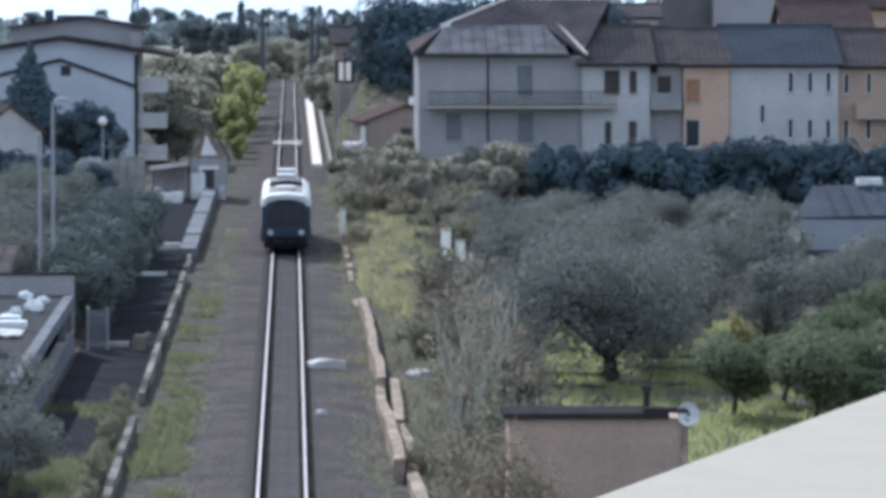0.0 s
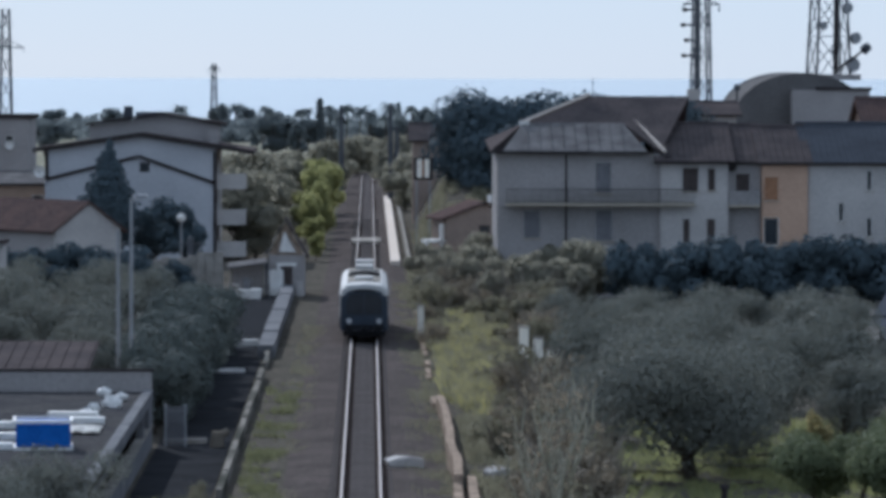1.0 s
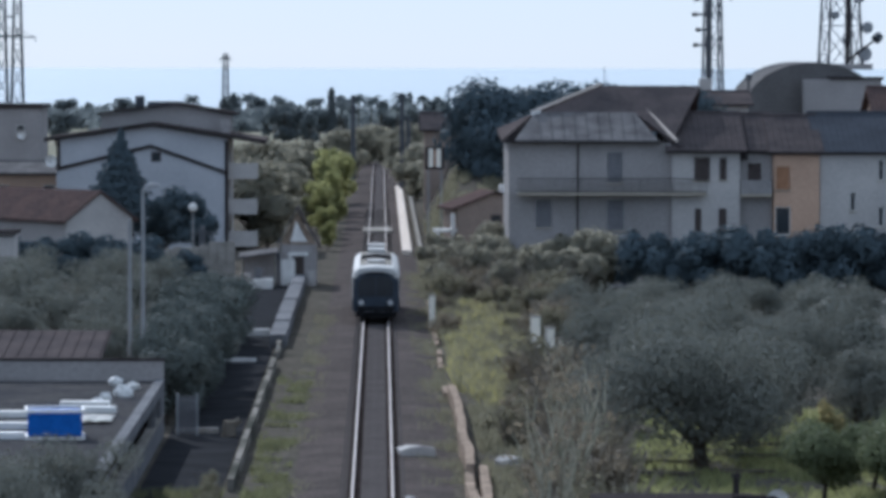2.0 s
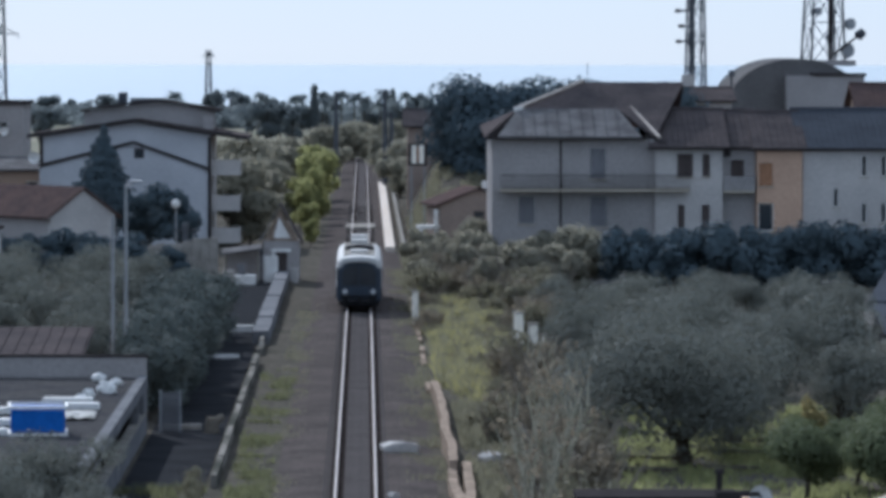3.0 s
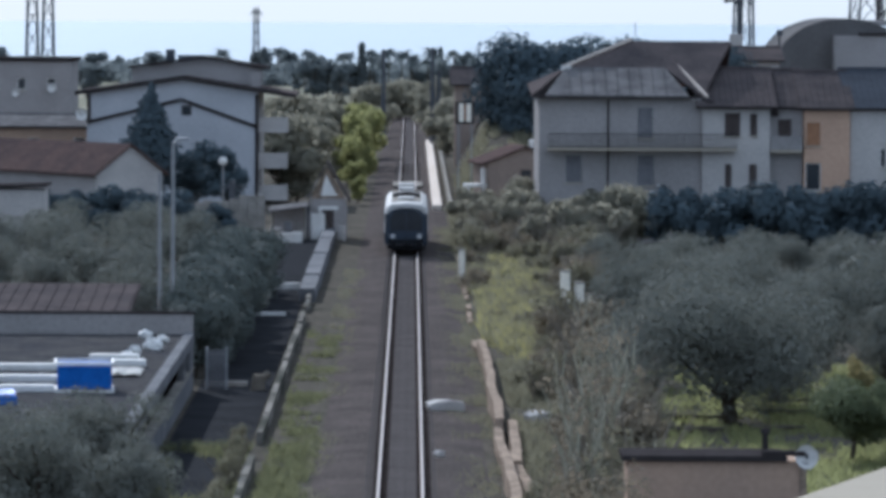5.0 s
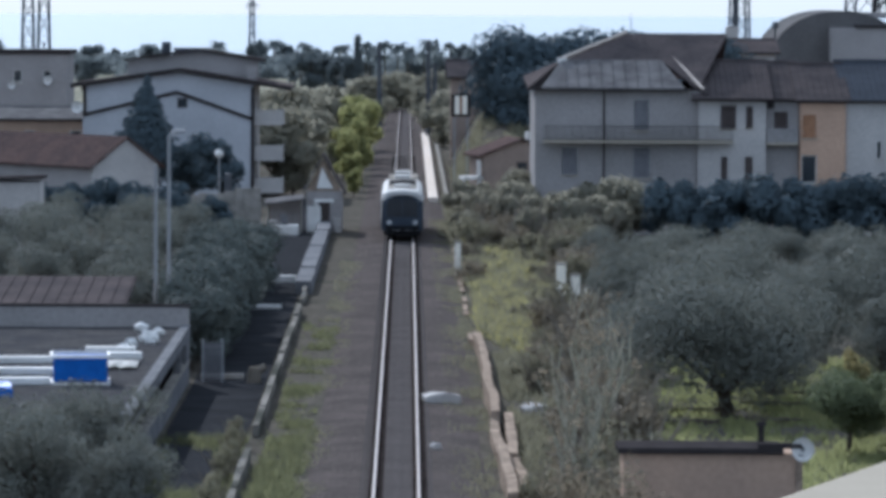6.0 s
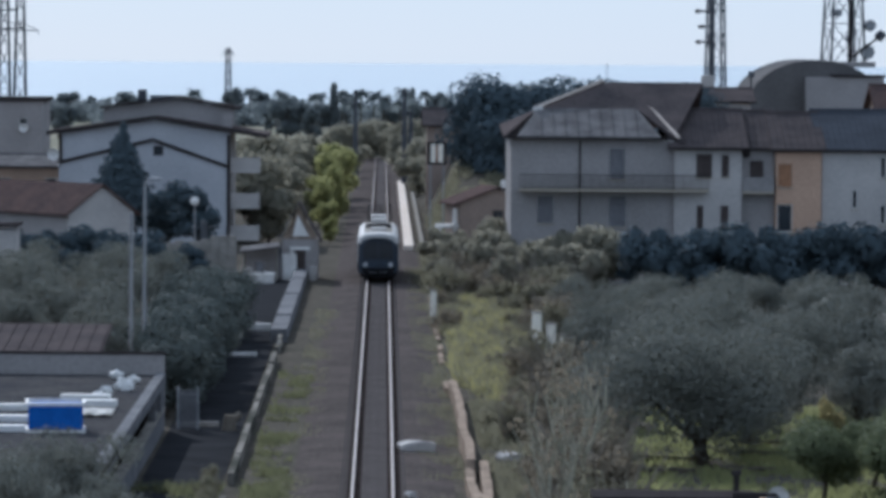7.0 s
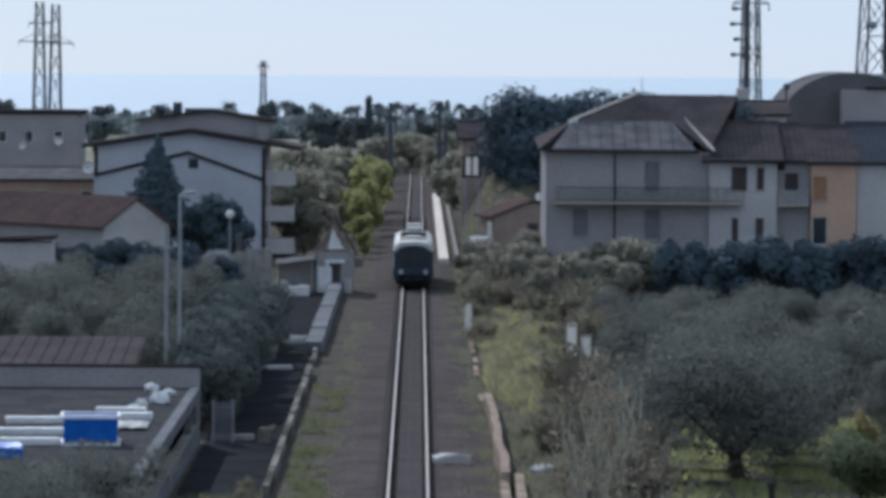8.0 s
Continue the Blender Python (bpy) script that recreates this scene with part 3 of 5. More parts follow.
def poles():
    for x, y, h, lamp in ((-11.2, 232, 9.0, False), (-10.6, 232, 10.4, True)):
        p = thing("lamp_post" if lamp else "utility_pole", x, y, 0, label="tall galvanised street lamp post" if lamp else "tall plain galvanised pole", category="pole")
        part("shaft", tube(bmesh.new(), (0, 0, 0), (0, 0, h), 0.11, 0.075, 10), "galv", p)
        part("base", tube(bmesh.new(), (0, 0, 0), (0, 0, 0.3), 0.18, 0.16, 10), "concrete", p)
        if lamp:
            part("arm", tube(bmesh.new(), (0, 0, h - 0.05), (0.35, 0, h + 0.12), 0.05, 0.04, 8), "galv", p)
            part("lantern", bx(0.2, 0.75, -0.14, 0.14, h + 0.08, h + 0.22, bevel=0.04), "galv", p)
    p = thing("globe_lamp", -13.8, 380, 0, label="street lamp with a white round globe", category="lamp")
    part("shaft", tube(bmesh.new(), (0, 0, 0), (0, 0, 4.7), 0.09, 0.06, 10), "galv", p)
    bm = bmesh.new()
    bmesh.ops.create_uvsphere(bm, u_segments=16, v_segments=10, radius=0.34)
    bmesh.ops.translate(bm, verts=bm.verts[:], vec=(0, 0, 5.0))
    part("globe", bm, "white", p, "white globe")
    for x, y, h in ((-3.0, 600, 11.5), (2.8, 600, 11.8), (-12.4, 360, 4.2), (3.6, 610, 9)):
        p = thing("utility_pole", x, y, 0, label="dark grey utility pole beside the track", category="pole")
        part("shaft", tube(bmesh.new(), (0, 0, 0), (0, 0, h), 0.34, 0.24, 10), "dark_steel", p)
        part("crossarm", bx(-0.9, 0.9, -0.05, 0.05, h - 0.5, h - 0.38), "dark_steel", p)


def lattice(name, x, y, h, w0, w1, label, arms=(), rz=12, z=0.0, t=0.06, dishes=()):
    """A lattice mast with four legs, cross bracing and arms."""
    m = thing(name, x, y, z, rz, label, "pylon")
    n = max(5, int(h / (1.5 * w0)))

    def corner(i, u):
        w = (w0 + (w1 - w0) * u) / 2
        return Vector(((w, w, -w, -w)[i], (w, -w, -w, w)[i], h * u))
    for i in range(4):
        part("leg", tube(bmesh.new(), corner(i, 0), corner(i, 1), t, t * 0.8, 6), "dark_steel", m)
        bm = bmesh.new()
        for k in range(n):
            a, b = k / n, (k + 1) / n
            tube(bm, corner(i, a), corner((i + 1) % 4, b), t * 0.5, n=4)
            tube(bm, corner((i + 1) % 4, a), corner(i, b), t * 0.5, n=4)
            tube(bm, corner(i, b), corner((i + 1) % 4, b), t * 0.5, n=4)
        tagged(part("bracing", bm, "dark_steel", m), kind="stuff")
    for u, l in arms:
        bm = bmesh.new()
        tube(bm, (-l, 0, h * u), (l, 0, h * u), t * 0.8, n=5)
        tube(bm, (-l, 0, h * u), (0, 0, h * u + l * 0.45), t * 0.5, n=4)
        tube(bm, (l, 0, h * u), (0, 0, h * u + l * 0.45), t * 0.5, n=4)
        arm = part("crossarm", bm, "dark_steel", m)
        for s in (-l, l):
            part("insulator", tube(bmesh.new(), (s, 0, h * u - 0.9), (s, 0, h * u), 0.1, 0.06, 6), "galv", arm)
    for dx, dz, r in dishes:
        part("dish", tube(bmesh.new(), (dx, -w0 * 0.4, dz), (dx + 0.1, -w0 * 0.4 - 0.35, dz), r, r * 0.9, 14), "galv", m, "round antenna drum")
    return m


def masts():
    lattice("pylon", -74.5, 1000, 27.5, 2.6, 1.4, "far steel lattice pylon against the sky", ((0.72, 4.2), (0.85, 2.2)), t=0.16)
    lattice("pylon", -71.6, 1003, 27.0, 2.6, 1.4, "far steel lattice pylon against the sky", ((0.72, 3.6),), t=0.16)
    lattice("pylon", -36.5, 1200, 16.2, 1.5, 0.9, "small far lattice pylon behind the houses", ((0.93, 1.3),), t=0.14)
    lattice("pylon", 39.6, 600, 31.5, 2.5, 1.3, "tall steel lattice pylon with short arms", ((0.75, 2.2), (0.84, 2.2), (0.93, 2.2)), t=0.13)
    lattice("telecom_mast", 52.2, 572, 24, 4.0, 2.0, "broad lattice telecom mast with antenna drums on a roof", z=14.9, t=0.14,
            dishes=((2.3, 1.6, 0.9), (2.6, 4.6, 0.7), (-1.2, 6, 0.5), (1.6, 8.0, 0.7), (0.2, 3.2, 0.5)))
    p = thing("antenna_pole", 38.9, 596, 0, label="dark steel pole with short side arms and antennas", category="pole")
    part("shaft", tube(bmesh.new(), (0, 0, 0), (0, 0, 31.0), 0.45, 0.3, 10), "dark_steel", p)
    for z, l in ((17.6, 1.6), (19.4, 1.3), (21.2, 1.7), (23.0, 1.5), (27.0, 1.5)):
        part("arm", tube(bmesh.new(), (0, 0, z), (-l, 0, z - 0.1), 0.16, 0.12, 6), "dark_steel", p)
        part("antenna", bx(-l - 0.3, -l + 0.3, -0.2, 0.2, z - 0.3, z + 0.15, bevel=0.06), "dark_trim", p)
    part("base_box", bx(-1.2, 0.3, -0.8, 0.8, 11.2, 13.6, bevel=0.1), "white_wall", p, "pale equipment housing")
    mast = bpy.data.objects["telecom_mast"]
    part("pole", tube(bmesh.new(), (0.2, -2.0, 0), (0.2, -2.0, 12), 0.3, 0.22, 10), "dark_trim", mast, "dark inner pole")
    part("boom", tube(bmesh.new(), (0.4, -2.0, 1.0), (3.6, -2.4, 3.4), 0.16, 0.12, 8), "dark_trim", mast)
    part("drum", tube(bmesh.new(), (3.3, -2.6, 3.2), (3.9, -2.4, 3.7), 0.55, 0.5, 14), "slate_roof", mast, "blue-grey antenna drum")
    part("cabinet", bx(-2.2, 3.0, -2.6, 1.5, -0.15, 0.5), "grey_wall", mast, "grey equipment platform")


# ---- houses ----
def window(parent, x, z, w, h, wall_y=0.0, shutters=None, frame="white", sill=True):
    """A casement in a hole of the wall whose front is at wall_y."""
    win = part("window", bx(x, x + w, wall_y + 0.16, wall_y + 0.2, z, z + h), "glass", parent, "dark window pane")
    bm = bmesh.new()
    t = 0.07
    for a in ((x, x + w, z, z + t), (x, x + w, z + h - t, z + h), (x, x + t, z + t, z + h - t), (x + w - t, x + w, z + t, z + h - t)):
        box(bm, a[0], a[1], wall_y + 0.1, wall_y + 0.158, a[2], a[3])
    part("window_frame", bm, frame, win)
    if shutters == "closed":
        k = int(h / 0.11)
        zig = [(0.085, z + 0.02)]
        for i in range(k):
            zig += [(0.035, z + 0.02 + i * (h - 0.04) / k), (0.065, z + 0.02 + (i + 0.9) * (h - 0.04) / k)]
        bm = prism(bmesh.new(), zig + [(0.085, z + h - 0.02)], x + 0.02, x + w - 0.02)
        bmesh.ops.transform(bm, matrix=Matrix(((0, 1, 0, 0), (1, 0, 0, wall_y), (0, 0, 1, 0), (0, 0, 0, 1))), verts=bm.verts[:])
        bmesh.ops.recalc_face_normals(bm, faces=bm.faces[:])
        part("shutter", bm, "dark_wood", win, "closed slatted shutter")
    elif shutters:
        part("shutter", bx(x + 0.02, x + w - 0.02, wall_y + 0.05, wall_y + 0.085, z + 0.02, z + h - 0.02), shutters, win, "closed flat shutter")
    if sill:
        part("sill", bx(x - 0.1, x + w + 0.1, wall_y - 0.08, wall_y - 0.002, z - 0.09, z - 0.003), "pale_concrete", win)


def balcony(parent, x0, x1, z, depth, material="grey_wall", height=1.0, bars=False):
    b = part("balcony", bx(x0, x1, -depth, -0.003, z - 0.18, z), "pale_concrete", parent, "projecting balcony")
    if bars:
        bm = bmesh.new()
        n = int((x1 - x0) / 0.16)
        for i in range(n + 1):
            box(bm, x0 + i * (x1 - x0 - 0.03) / n, x0 + i * (x1 - x0 - 0.03) / n + 0.03, -depth + 0.02, -depth + 0.055, z, z + height)
        for zz in (z + 0.08, z + height):
            box(bm, x0, x1, -depth + 0.015, -depth + 0.055, zz, zz + 0.05)
        part("railing", bm, "iron", b, "iron bar railing")
    else:
        part("parapet", bx(x0, x1, -depth, -depth + 0.12, z, z + height), material, b, "solid parapet")
        part("parapet", bx(x0, x0 + 0.12, -depth + 0.12, -0.004, z, z + height), material, b)
        part("parapet", bx(x1 - 0.12, x1, -depth + 0.12, -0.004, z, z + height), material, b)


def tile_rows(bm, x0, x1, y0, z0, y1, z1, gap=0.42, r=0.035):
    """Rows of cover tiles running down a slope from (y1, z1) to the eave (y0, z0)."""
    n = int((x1 - x0) / gap)
    for i in range(n + 1):
        x = x0 + (x1 - x0) * i / max(n, 1)
        tube(bm, (x, y0, z0 + 0.02), (x, y1, z1 + 0.02), r, n=5)
    return bm


def front_block(name, label, x0, x1, y, depth, eave, ridge, wall, roof, holes, wins, category="house", over=0.5, back=True, ridge_at=0.5):
    """A house block whose eave wall faces the railway's near end: holes in the front wall, a pitched tiled roof."""
    h = thing(name, x0, y, 0, label=label, category=category)
    w = x1 - x0
    part("front_wall", wall_with_holes(0, w, 0, eave, holes), wall, h)
    for a in (0.0, w - 0.3):
        bm = prism(bmesh.new(), [(0.301, 0), (depth - 0.301, 0), (depth - 0.301, eave), (depth * ridge_at, ridge - 0.22), (0.301, eave)], 0, 0.3)
        bmesh.ops.transform(bm, matrix=Matrix(((0, 1, 0, a), (1, 0, 0, 0), (0, 0, 1, 0), (0, 0, 0, 1))), verts=bm.verts[:])
        bmesh.ops.recalc_face_normals(bm, faces=bm.faces[:])
        part("side_wall", bm, wall, h)
    part("back_wall", bx(0, w, depth - 0.3, depth, 0, eave), wall, h)
    part("floor_slab", bx(0.301, w - 0.301, 0.301, depth - 0.301, eave / 2 - 0.1, eave / 2 + 0.1), "concrete", h)
    ry = depth * ridge_at
    drop = over * (ridge - eave) / ry
    r = part("roof", slab(bmesh.new(), [(-over, -over, eave - drop), (w + over, -over, eave - drop), (w + over, ry, ridge), (-over, ry, ridge)], 0.2), roof, h)
    tagged(part("tiling", tile_rows(bmesh.new(), -over + 0.1, w + over - 0.1, -over, eave - drop, ry, ridge), roof, r), kind="stuff")
    part("roof", slab(bmesh.new(), [(-over, ry + 0.004, ridge), (w + over, ry + 0.004, ridge), (w + over, depth + over, eave - drop), (-over, depth + over, eave - drop)], 0.2), roof, h)
    part("ridge_tiles", tube(bmesh.new(), (-over, ry, ridge + 0.03), (w + over, ry, ridge + 0.03), 0.13, n=8), roof, h)
    part("gutter", tube(bmesh.new(), (-over, -over - 0.06, eave - drop - 0.1), (w + over, -over - 0.06, eave - drop - 0.1), 0.07, n=8), "dark_trim", h)
    for x, z, ww, hh, sh in wins:
        window(h, x, z, ww, hh, 0.0, sh)
    return h


def right_houses():
    Y = 360
    # grey block with long balcony
    wins = [(1.9, 4.2, 1.15, 2.0, "grey_shutter"), (7.0, 4.0, 1.2, 2.2, "grey_shutter"), (7.0, 7.4, 1.1, 2.2, "grey_shutter"), (2.0, 1.0, 1.1, 1.5, "grey_shutter"), (7.0, 1.0, 1.1, 1.5, "grey_shutter")]
    holes = [(x, x + w, z, z + h) for x, z, w, h, _ in wins]
    a = thing("house", 9.4, Y, 0, label="three-storey grey rendered house with long balcony and pale roof", category="house")
    part("front_wall", wall_with_holes(0, 11.6, 0, 10.2, holes), "grey_wall", a)
    for x in (0.0, 11.3):
        part("side_wall", bx(x, x + 0.3, 0.301, 15, 0, 10.2), "grey_wall", a)
    part("back_wall", bx(0.3, 11.3, 14.7, 15, 0, 10.2), "grey_wall", a)
    for w in wins:
        window(a, *w[:4], 0.0, w[4])
    balcony(a, 0.6, 14.0, 6.7, 1.3, "balcony_wall", 1.0, bars=True)
    part("drainpipe", tube(bmesh.new(), (4.9, -0.06, 0), (4.9, -0.06, 10.1), 0.06, n=8), "dark_trim", a)
    part("eaves_board", bx(-0.3, 10.9, -0.7, 0.0, 10.22, 10.42), "dark_trim", a, "dark eaves board")
    part("lower_roof", slab(bmesh.new(), [(0.4, -0.75, 10.45), (10.6, -0.75, 10.45), (9.2, 5.0, 12.35), (2.0, 5.0, 12.35)], 0.12), "pale_roof", a, "pale weathered sheet roof")
    tagged(part("ribbing", tile_rows(bmesh.new(), 2.2, 9.0, -0.6, 10.52, 4.9, 12.34, 0.85, 0.03), "pale_roof", a), kind="stuff")
    part("roof", slab(bmesh.new(), [(-0.5, -0.3, 10.43), (2.0, 5.02, 12.33), (6.9, 9.5, 14.25), (6.9, 15.4, 11.0), (-0.5, 15.4, 11.0)], 0.2), "old_tiles", a)
    part("roof", slab(bmesh.new(), [(2.0, 5.02, 12.33), (9.2, 5.02, 12.33), (11.6, -0.3, 10.43), (14.2, 9.5, 14.25), (6.9, 9.5, 14.25)], 0.2), "old_tiles", a)
    part("roof", slab(bmesh.new(), [(6.9, 9.52, 14.25), (14.2, 9.52, 14.25), (14.2, 16, 11.0), (6.9, 16, 11.0)], 0.2), "tiles", a)
    part("verge", tube(bmesh.new(), (2.0, 4.9, 12.45), (6.9, 9.4, 14.35), 0.12, n=6), "pillar", a, "pale verge coping")
    part("end_wall", bx(1.7, 2.4, 4.6, 5.0, 10.6, 12.5), "white", a, "small white parapet end")
    part("verge", tube(bmesh.new(), (9.4, 8.0, 13.3), (11.9, -0.4, 10.4), 0.12, n=6), "pillar", a, "pale verge coping")
    part("aerial", tube(bmesh.new(), (7.2, 9.5, 14.2), (7.2, 9.5, 15.6), 0.03, n=5), "dark_steel", a)
    for x, z in ((11.85, 9.5), (12.9, 5.9)):
        part("floodlight", bx(x, x + 0.5, -0.35, -0.005, z, z + 0.55, bevel=0.05), "dark_trim", a, "dark wall lamp box")
    # white block
    wins = [(1.55, 7.55, 1.15, 1.7, "closed"), (3.35, 7.6, 0.55, 1.6, "closed"), (1.6, 3.9, 0.5, 1.7, "closed"), (3.3, 3.9, 0.6, 1.7, "closed"), (1.7, 0.9, 0.8, 1.4, "closed")]
    front_block("house", "white rendered two-window house with clay tile roof", 21.0, 25.8, Y - 0.4, 15.0, 9.9, 12.3, "white_wall", "old_tiles", [(x, x + w, z, z + h) for x, z, w, h, _ in wins], wins, ridge_at=0.47)
    # recessed link with balcony and the orange house
    b = front_block("house", "narrow recessed grey house with small balcony", 25.82, 28.2, Y + 0.5, 14.0, 9.8, 12.2, "grey_wall", "old_tiles", [(0.6, 1.6, 6.7, 8.8)], [(0.6, 6.7, 1.0, 2.1, "closed")], over=0.3)
    balcony(b, 0.05, 2.3, 6.6, 0.9, "balcony_wall", 1.0)
    part("wall_lamp", bx(0.1, 0.6, -0.3, -0.005, 9.0, 9.5, bevel=0.05), "dark_trim", b)
    wins = [(0.15, 6.9, 1.0, 1.7, "tan_wood"), (0.1, 3.7, 1.1, 2.0, None), (1.8, 1.0, 0.8, 1.4, "tan_wood")]
    front_block("house", "ochre orange rendered house with brown shutter", 28.25, 31.5, Y - 0.2, 14.5, 9.75, 12.1, "orange_wall", "old_tiles", [(x, x + w, z, z + h) for x, z, w, h, _ in wins], wins, over=0.35)
    # long white block
    wins = [(2.15, 5.4, 0.4, 1.35, None)]
    for x in (4.15, 5.55, 6.85):
        wins += [(x, 7.6, 0.42, 1.5, None), (x, 4.3, 0.42, 1.4, None)]
    front_block("house", "long off-white rendered house with narrow windows", 31.55, 39.3, Y, 15.0, 9.75, 12.3, "white_wall", "slate_roof", [(x, x + w, z, z + h) for x, z, w, h, _ in wins], wins, over=0.35)
    wins = [(x, z, 0.42, 1.5, None) for x in (0.4, 2.0, 3.6, 5.2, 6.8) for z in (7.5, 4.2)]
    c = front_block("house", "beige rendered house with narrow windows and balcony", 39.35, 48.0, Y + 0.6, 14.0, 9.6, 12.0, "tan_wall", "old_tiles", [(x, x + w, z, z + h) for x, z, w, h, _ in wins], wins, over=0.3)
    balcony(c, 1.2, 6.0, 5.9, 1.0, "tan_wall", 1.0)
    # rows behind
    front_block("house", "brown tile-roofed house behind the terrace", 39.6, 46.0, 400, 10, 12.0, 13.9, "tan_wall", "tiles", [(2, 3, 9.5, 11)], [(2, 9.5, 1.0, 1.5, None)])
    front_block("house", "pinkish rendered house behind the terrace", 46.0, 60.0, 420, 12, 13.5, 17.5, "tan_wall", "tiles", [(2, 3, 10, 11.5)], [(2, 10, 1.0, 1.5, None)])
    front_block("house", "low white house behind the roofs", 30.7, 34.4, 470, 10, 12.0, 13.0, "white_wall", "old_tiles", [(2, 3, 8, 9.5)], [(2, 8, 1.0, 1.5, None)])
    hall = thing("hall", 40.7, 560, 0, label="grey hall with a broad curved roof", category="hall")
    arc = [(0, 0), (15, 0), (15, 10.5)] + [(7.5 + 7.5 * math.cos(t), 10.5 + 5.1 * math.sin(t)) for t in [math.pi * i / 20 for i in range(1, 20)]] + [(0, 10.5)]
    part("shell", prism(bmesh.new(), arc, 0, 26), "hall", hall, "grey barrel vault")
    part("annexe", bx(6.2, 14.7, -3, -0.005, 0, 13.7), "grey_wall", hall, "pale flat-topped annexe")
    part("annexe_roof", bx(9.0, 14.9, -3.2, 0.1, 13.7, 14.0), "dark_trim", hall)
    part("vent_pipe", tube(bmesh.new(), (0.4, 2, 10.4), (0.4, 2, 13.6), 0.12, n=8), "dark_steel", hall)
    part("vent_cowl", tube(bmesh.new(), (0.4, 2, 13.6), (0.4, 2, 14.3), 0.42, 0.3, 10), "dark_steel", hall)


def left_houses():
    h = thing("house", -26.9, 425, 0, label="three-storey cool grey gabled house with dark trims and balconies", category="house")
    W, D = 14.4, 15.0
    px, pz, e = 8.1, 10.55, 9.4
    bm = prism(bmesh.new(), [(0, 0), (W, 0), (W, e), (px, pz), (0, e)], 0, 0.3)
    part("gable_wall", bm, "blue_wall", h)
    part("side_wall", wall_with_holes(0.301, D, 0, e, [(2, 3.2, 6.3, 8.6), (2, 3.2, 3.3, 5.6), (2, 3.2, 0.4, 2.6), (7, 8.2, 6.3, 8.6), (7, 8.2, 3.3, 5.6)]), "white_wall", h).matrix_basis = pose(W, 0, 0, 0, 0, 90)
    part("side_wall", bx(0, 0.3, 0.301, D, 0, e), "blue_wall", h)
    part("back_wall", bx(0.3, W - 0.3, D - 0.3, D, 0, e), "blue_wall", h)
    part("roof", slab(bmesh.new(), [(-1.0, -0.5, 9.42), (px, -0.5, 10.75), (px, D, 10.75), (-1.0, D, 9.42)], 0.22), "old_tiles", h)
    part("roof", slab(bmesh.new(), [(px, -0.5, 10.75), (W + 3.1, -0.5, 9.25), (W + 3.1, D, 9.25), (px, D, 10.75)], 0.22), "old_tiles", h)
    part("fascia", slab(bmesh.new(), [(-1.0, -0.56, 9.45), (px, -0.56, 10.78), (px, -0.503, 10.78), (-1.0, -0.503, 9.45)], 0.36), "dark_trim", h, "dark verge board")
    part("fascia", slab(bmesh.new(), [(px, -0.56, 10.78), (W + 3.1, -0.56, 9.28), (W + 3.1, -0.503, 9.28), (px, -0.503, 10.78)], 0.36), "dark_trim", h, "dark verge board")
    part("trim", slab(bmesh.new(), [(0.0, -0.14, 6.95), (7.9, -0.14, 8.9), (7.9, -0.003, 8.9), (0.0, -0.003, 6.95)], 0.3), "dark_trim", h, "dark sloping band")
    part("trim", slab(bmesh.new(), [(7.9, -0.14, 8.9), (W, -0.14, 6.6), (W, -0.003, 6.6), (7.9, -0.003, 8.9)], 0.3), "dark_trim", h, "dark sloping band")
    for x, z0 in ((0.0, 7.0), (W - 0.3, 0.0)):
        part("corner_strip", bx(x, x + 0.3, -0.1, -0.004, z0, 9.2), "dark_trim", h)
    win = part("window", bx(8.0, 8.7, -0.05, -0.004, 7.5, 8.2), "glass", h)
    part("window_frame", bx(7.93, 8.77, -0.03, -0.006, 7.43, 8.27), "dark_wood", win)
    for z, y0, y1 in ((6.2, 0.6, 5.0), (3.2, 0.6, 5.5), (0.5, 0.6, 4.0)):
        b = part("balcony", bx(W, W + 2.4, y0, y1, z - 0.2, z), "white_wall", h, "pale side balcony")
        part("parapet", bx(W, W + 2.4, y0, y0 + 0.14, z, z + 1.1), "white_wall", b)
        part("parapet", bx(W + 2.26, W + 2.4, y0 + 0.14, y1, z, z + 1.1), "white_wall", b)
    for z in (6.3, 3.3, 0.4):
        part("balcony_door", bx(W - 0.2, W - 0.1, 2, 3.2, z, z + 2.3), "dark_wood", h)
    part("attic_wall", prism(bmesh.new(), [(3.4, 9.9), (14.6, 9.9), (14.6, 11.3), (9.6, 12.1), (3.4, 11.25)], 6.0, 6.4), "grey_wall", h, "set-back attic gable")
    part("attic_roof", slab(bmesh.new(), [(3.1, 5.5, 11.45), (9.6, 5.5, 12.35), (9.6, 14, 12.35), (3.1, 14, 11.45)], 0.2), "dark_trim", h)
    part("attic_roof", slab(bmesh.new(), [(9.6, 5.5, 12.35), (15.0, 5.5, 11.45), (15.0, 14, 11.45), (9.6, 14, 12.35)], 0.2), "dark_trim", h)
    part("water_tank", bx(6.2, 7.0, 8, 8.9, 11.9, 12.9, bevel=0.15), "slate_roof", h, "dark roof tank")
    part("chimney", bx(13.6, 14.4, 4, 4.8, 9.4, 11.0), "grey_wall", h)
    # low gabled house
    g = thing("house", -22.6, 370, 0, 35, "low house with pale gable wall and red-brown roof", "house")
    part("gable_wall", prism(bmesh.new(), [(0, 0), (5.6, 0), (5.6, 4.5), (2.8, 6.3), (0, 4.5)], 0, 0.3), "white_wall", g)
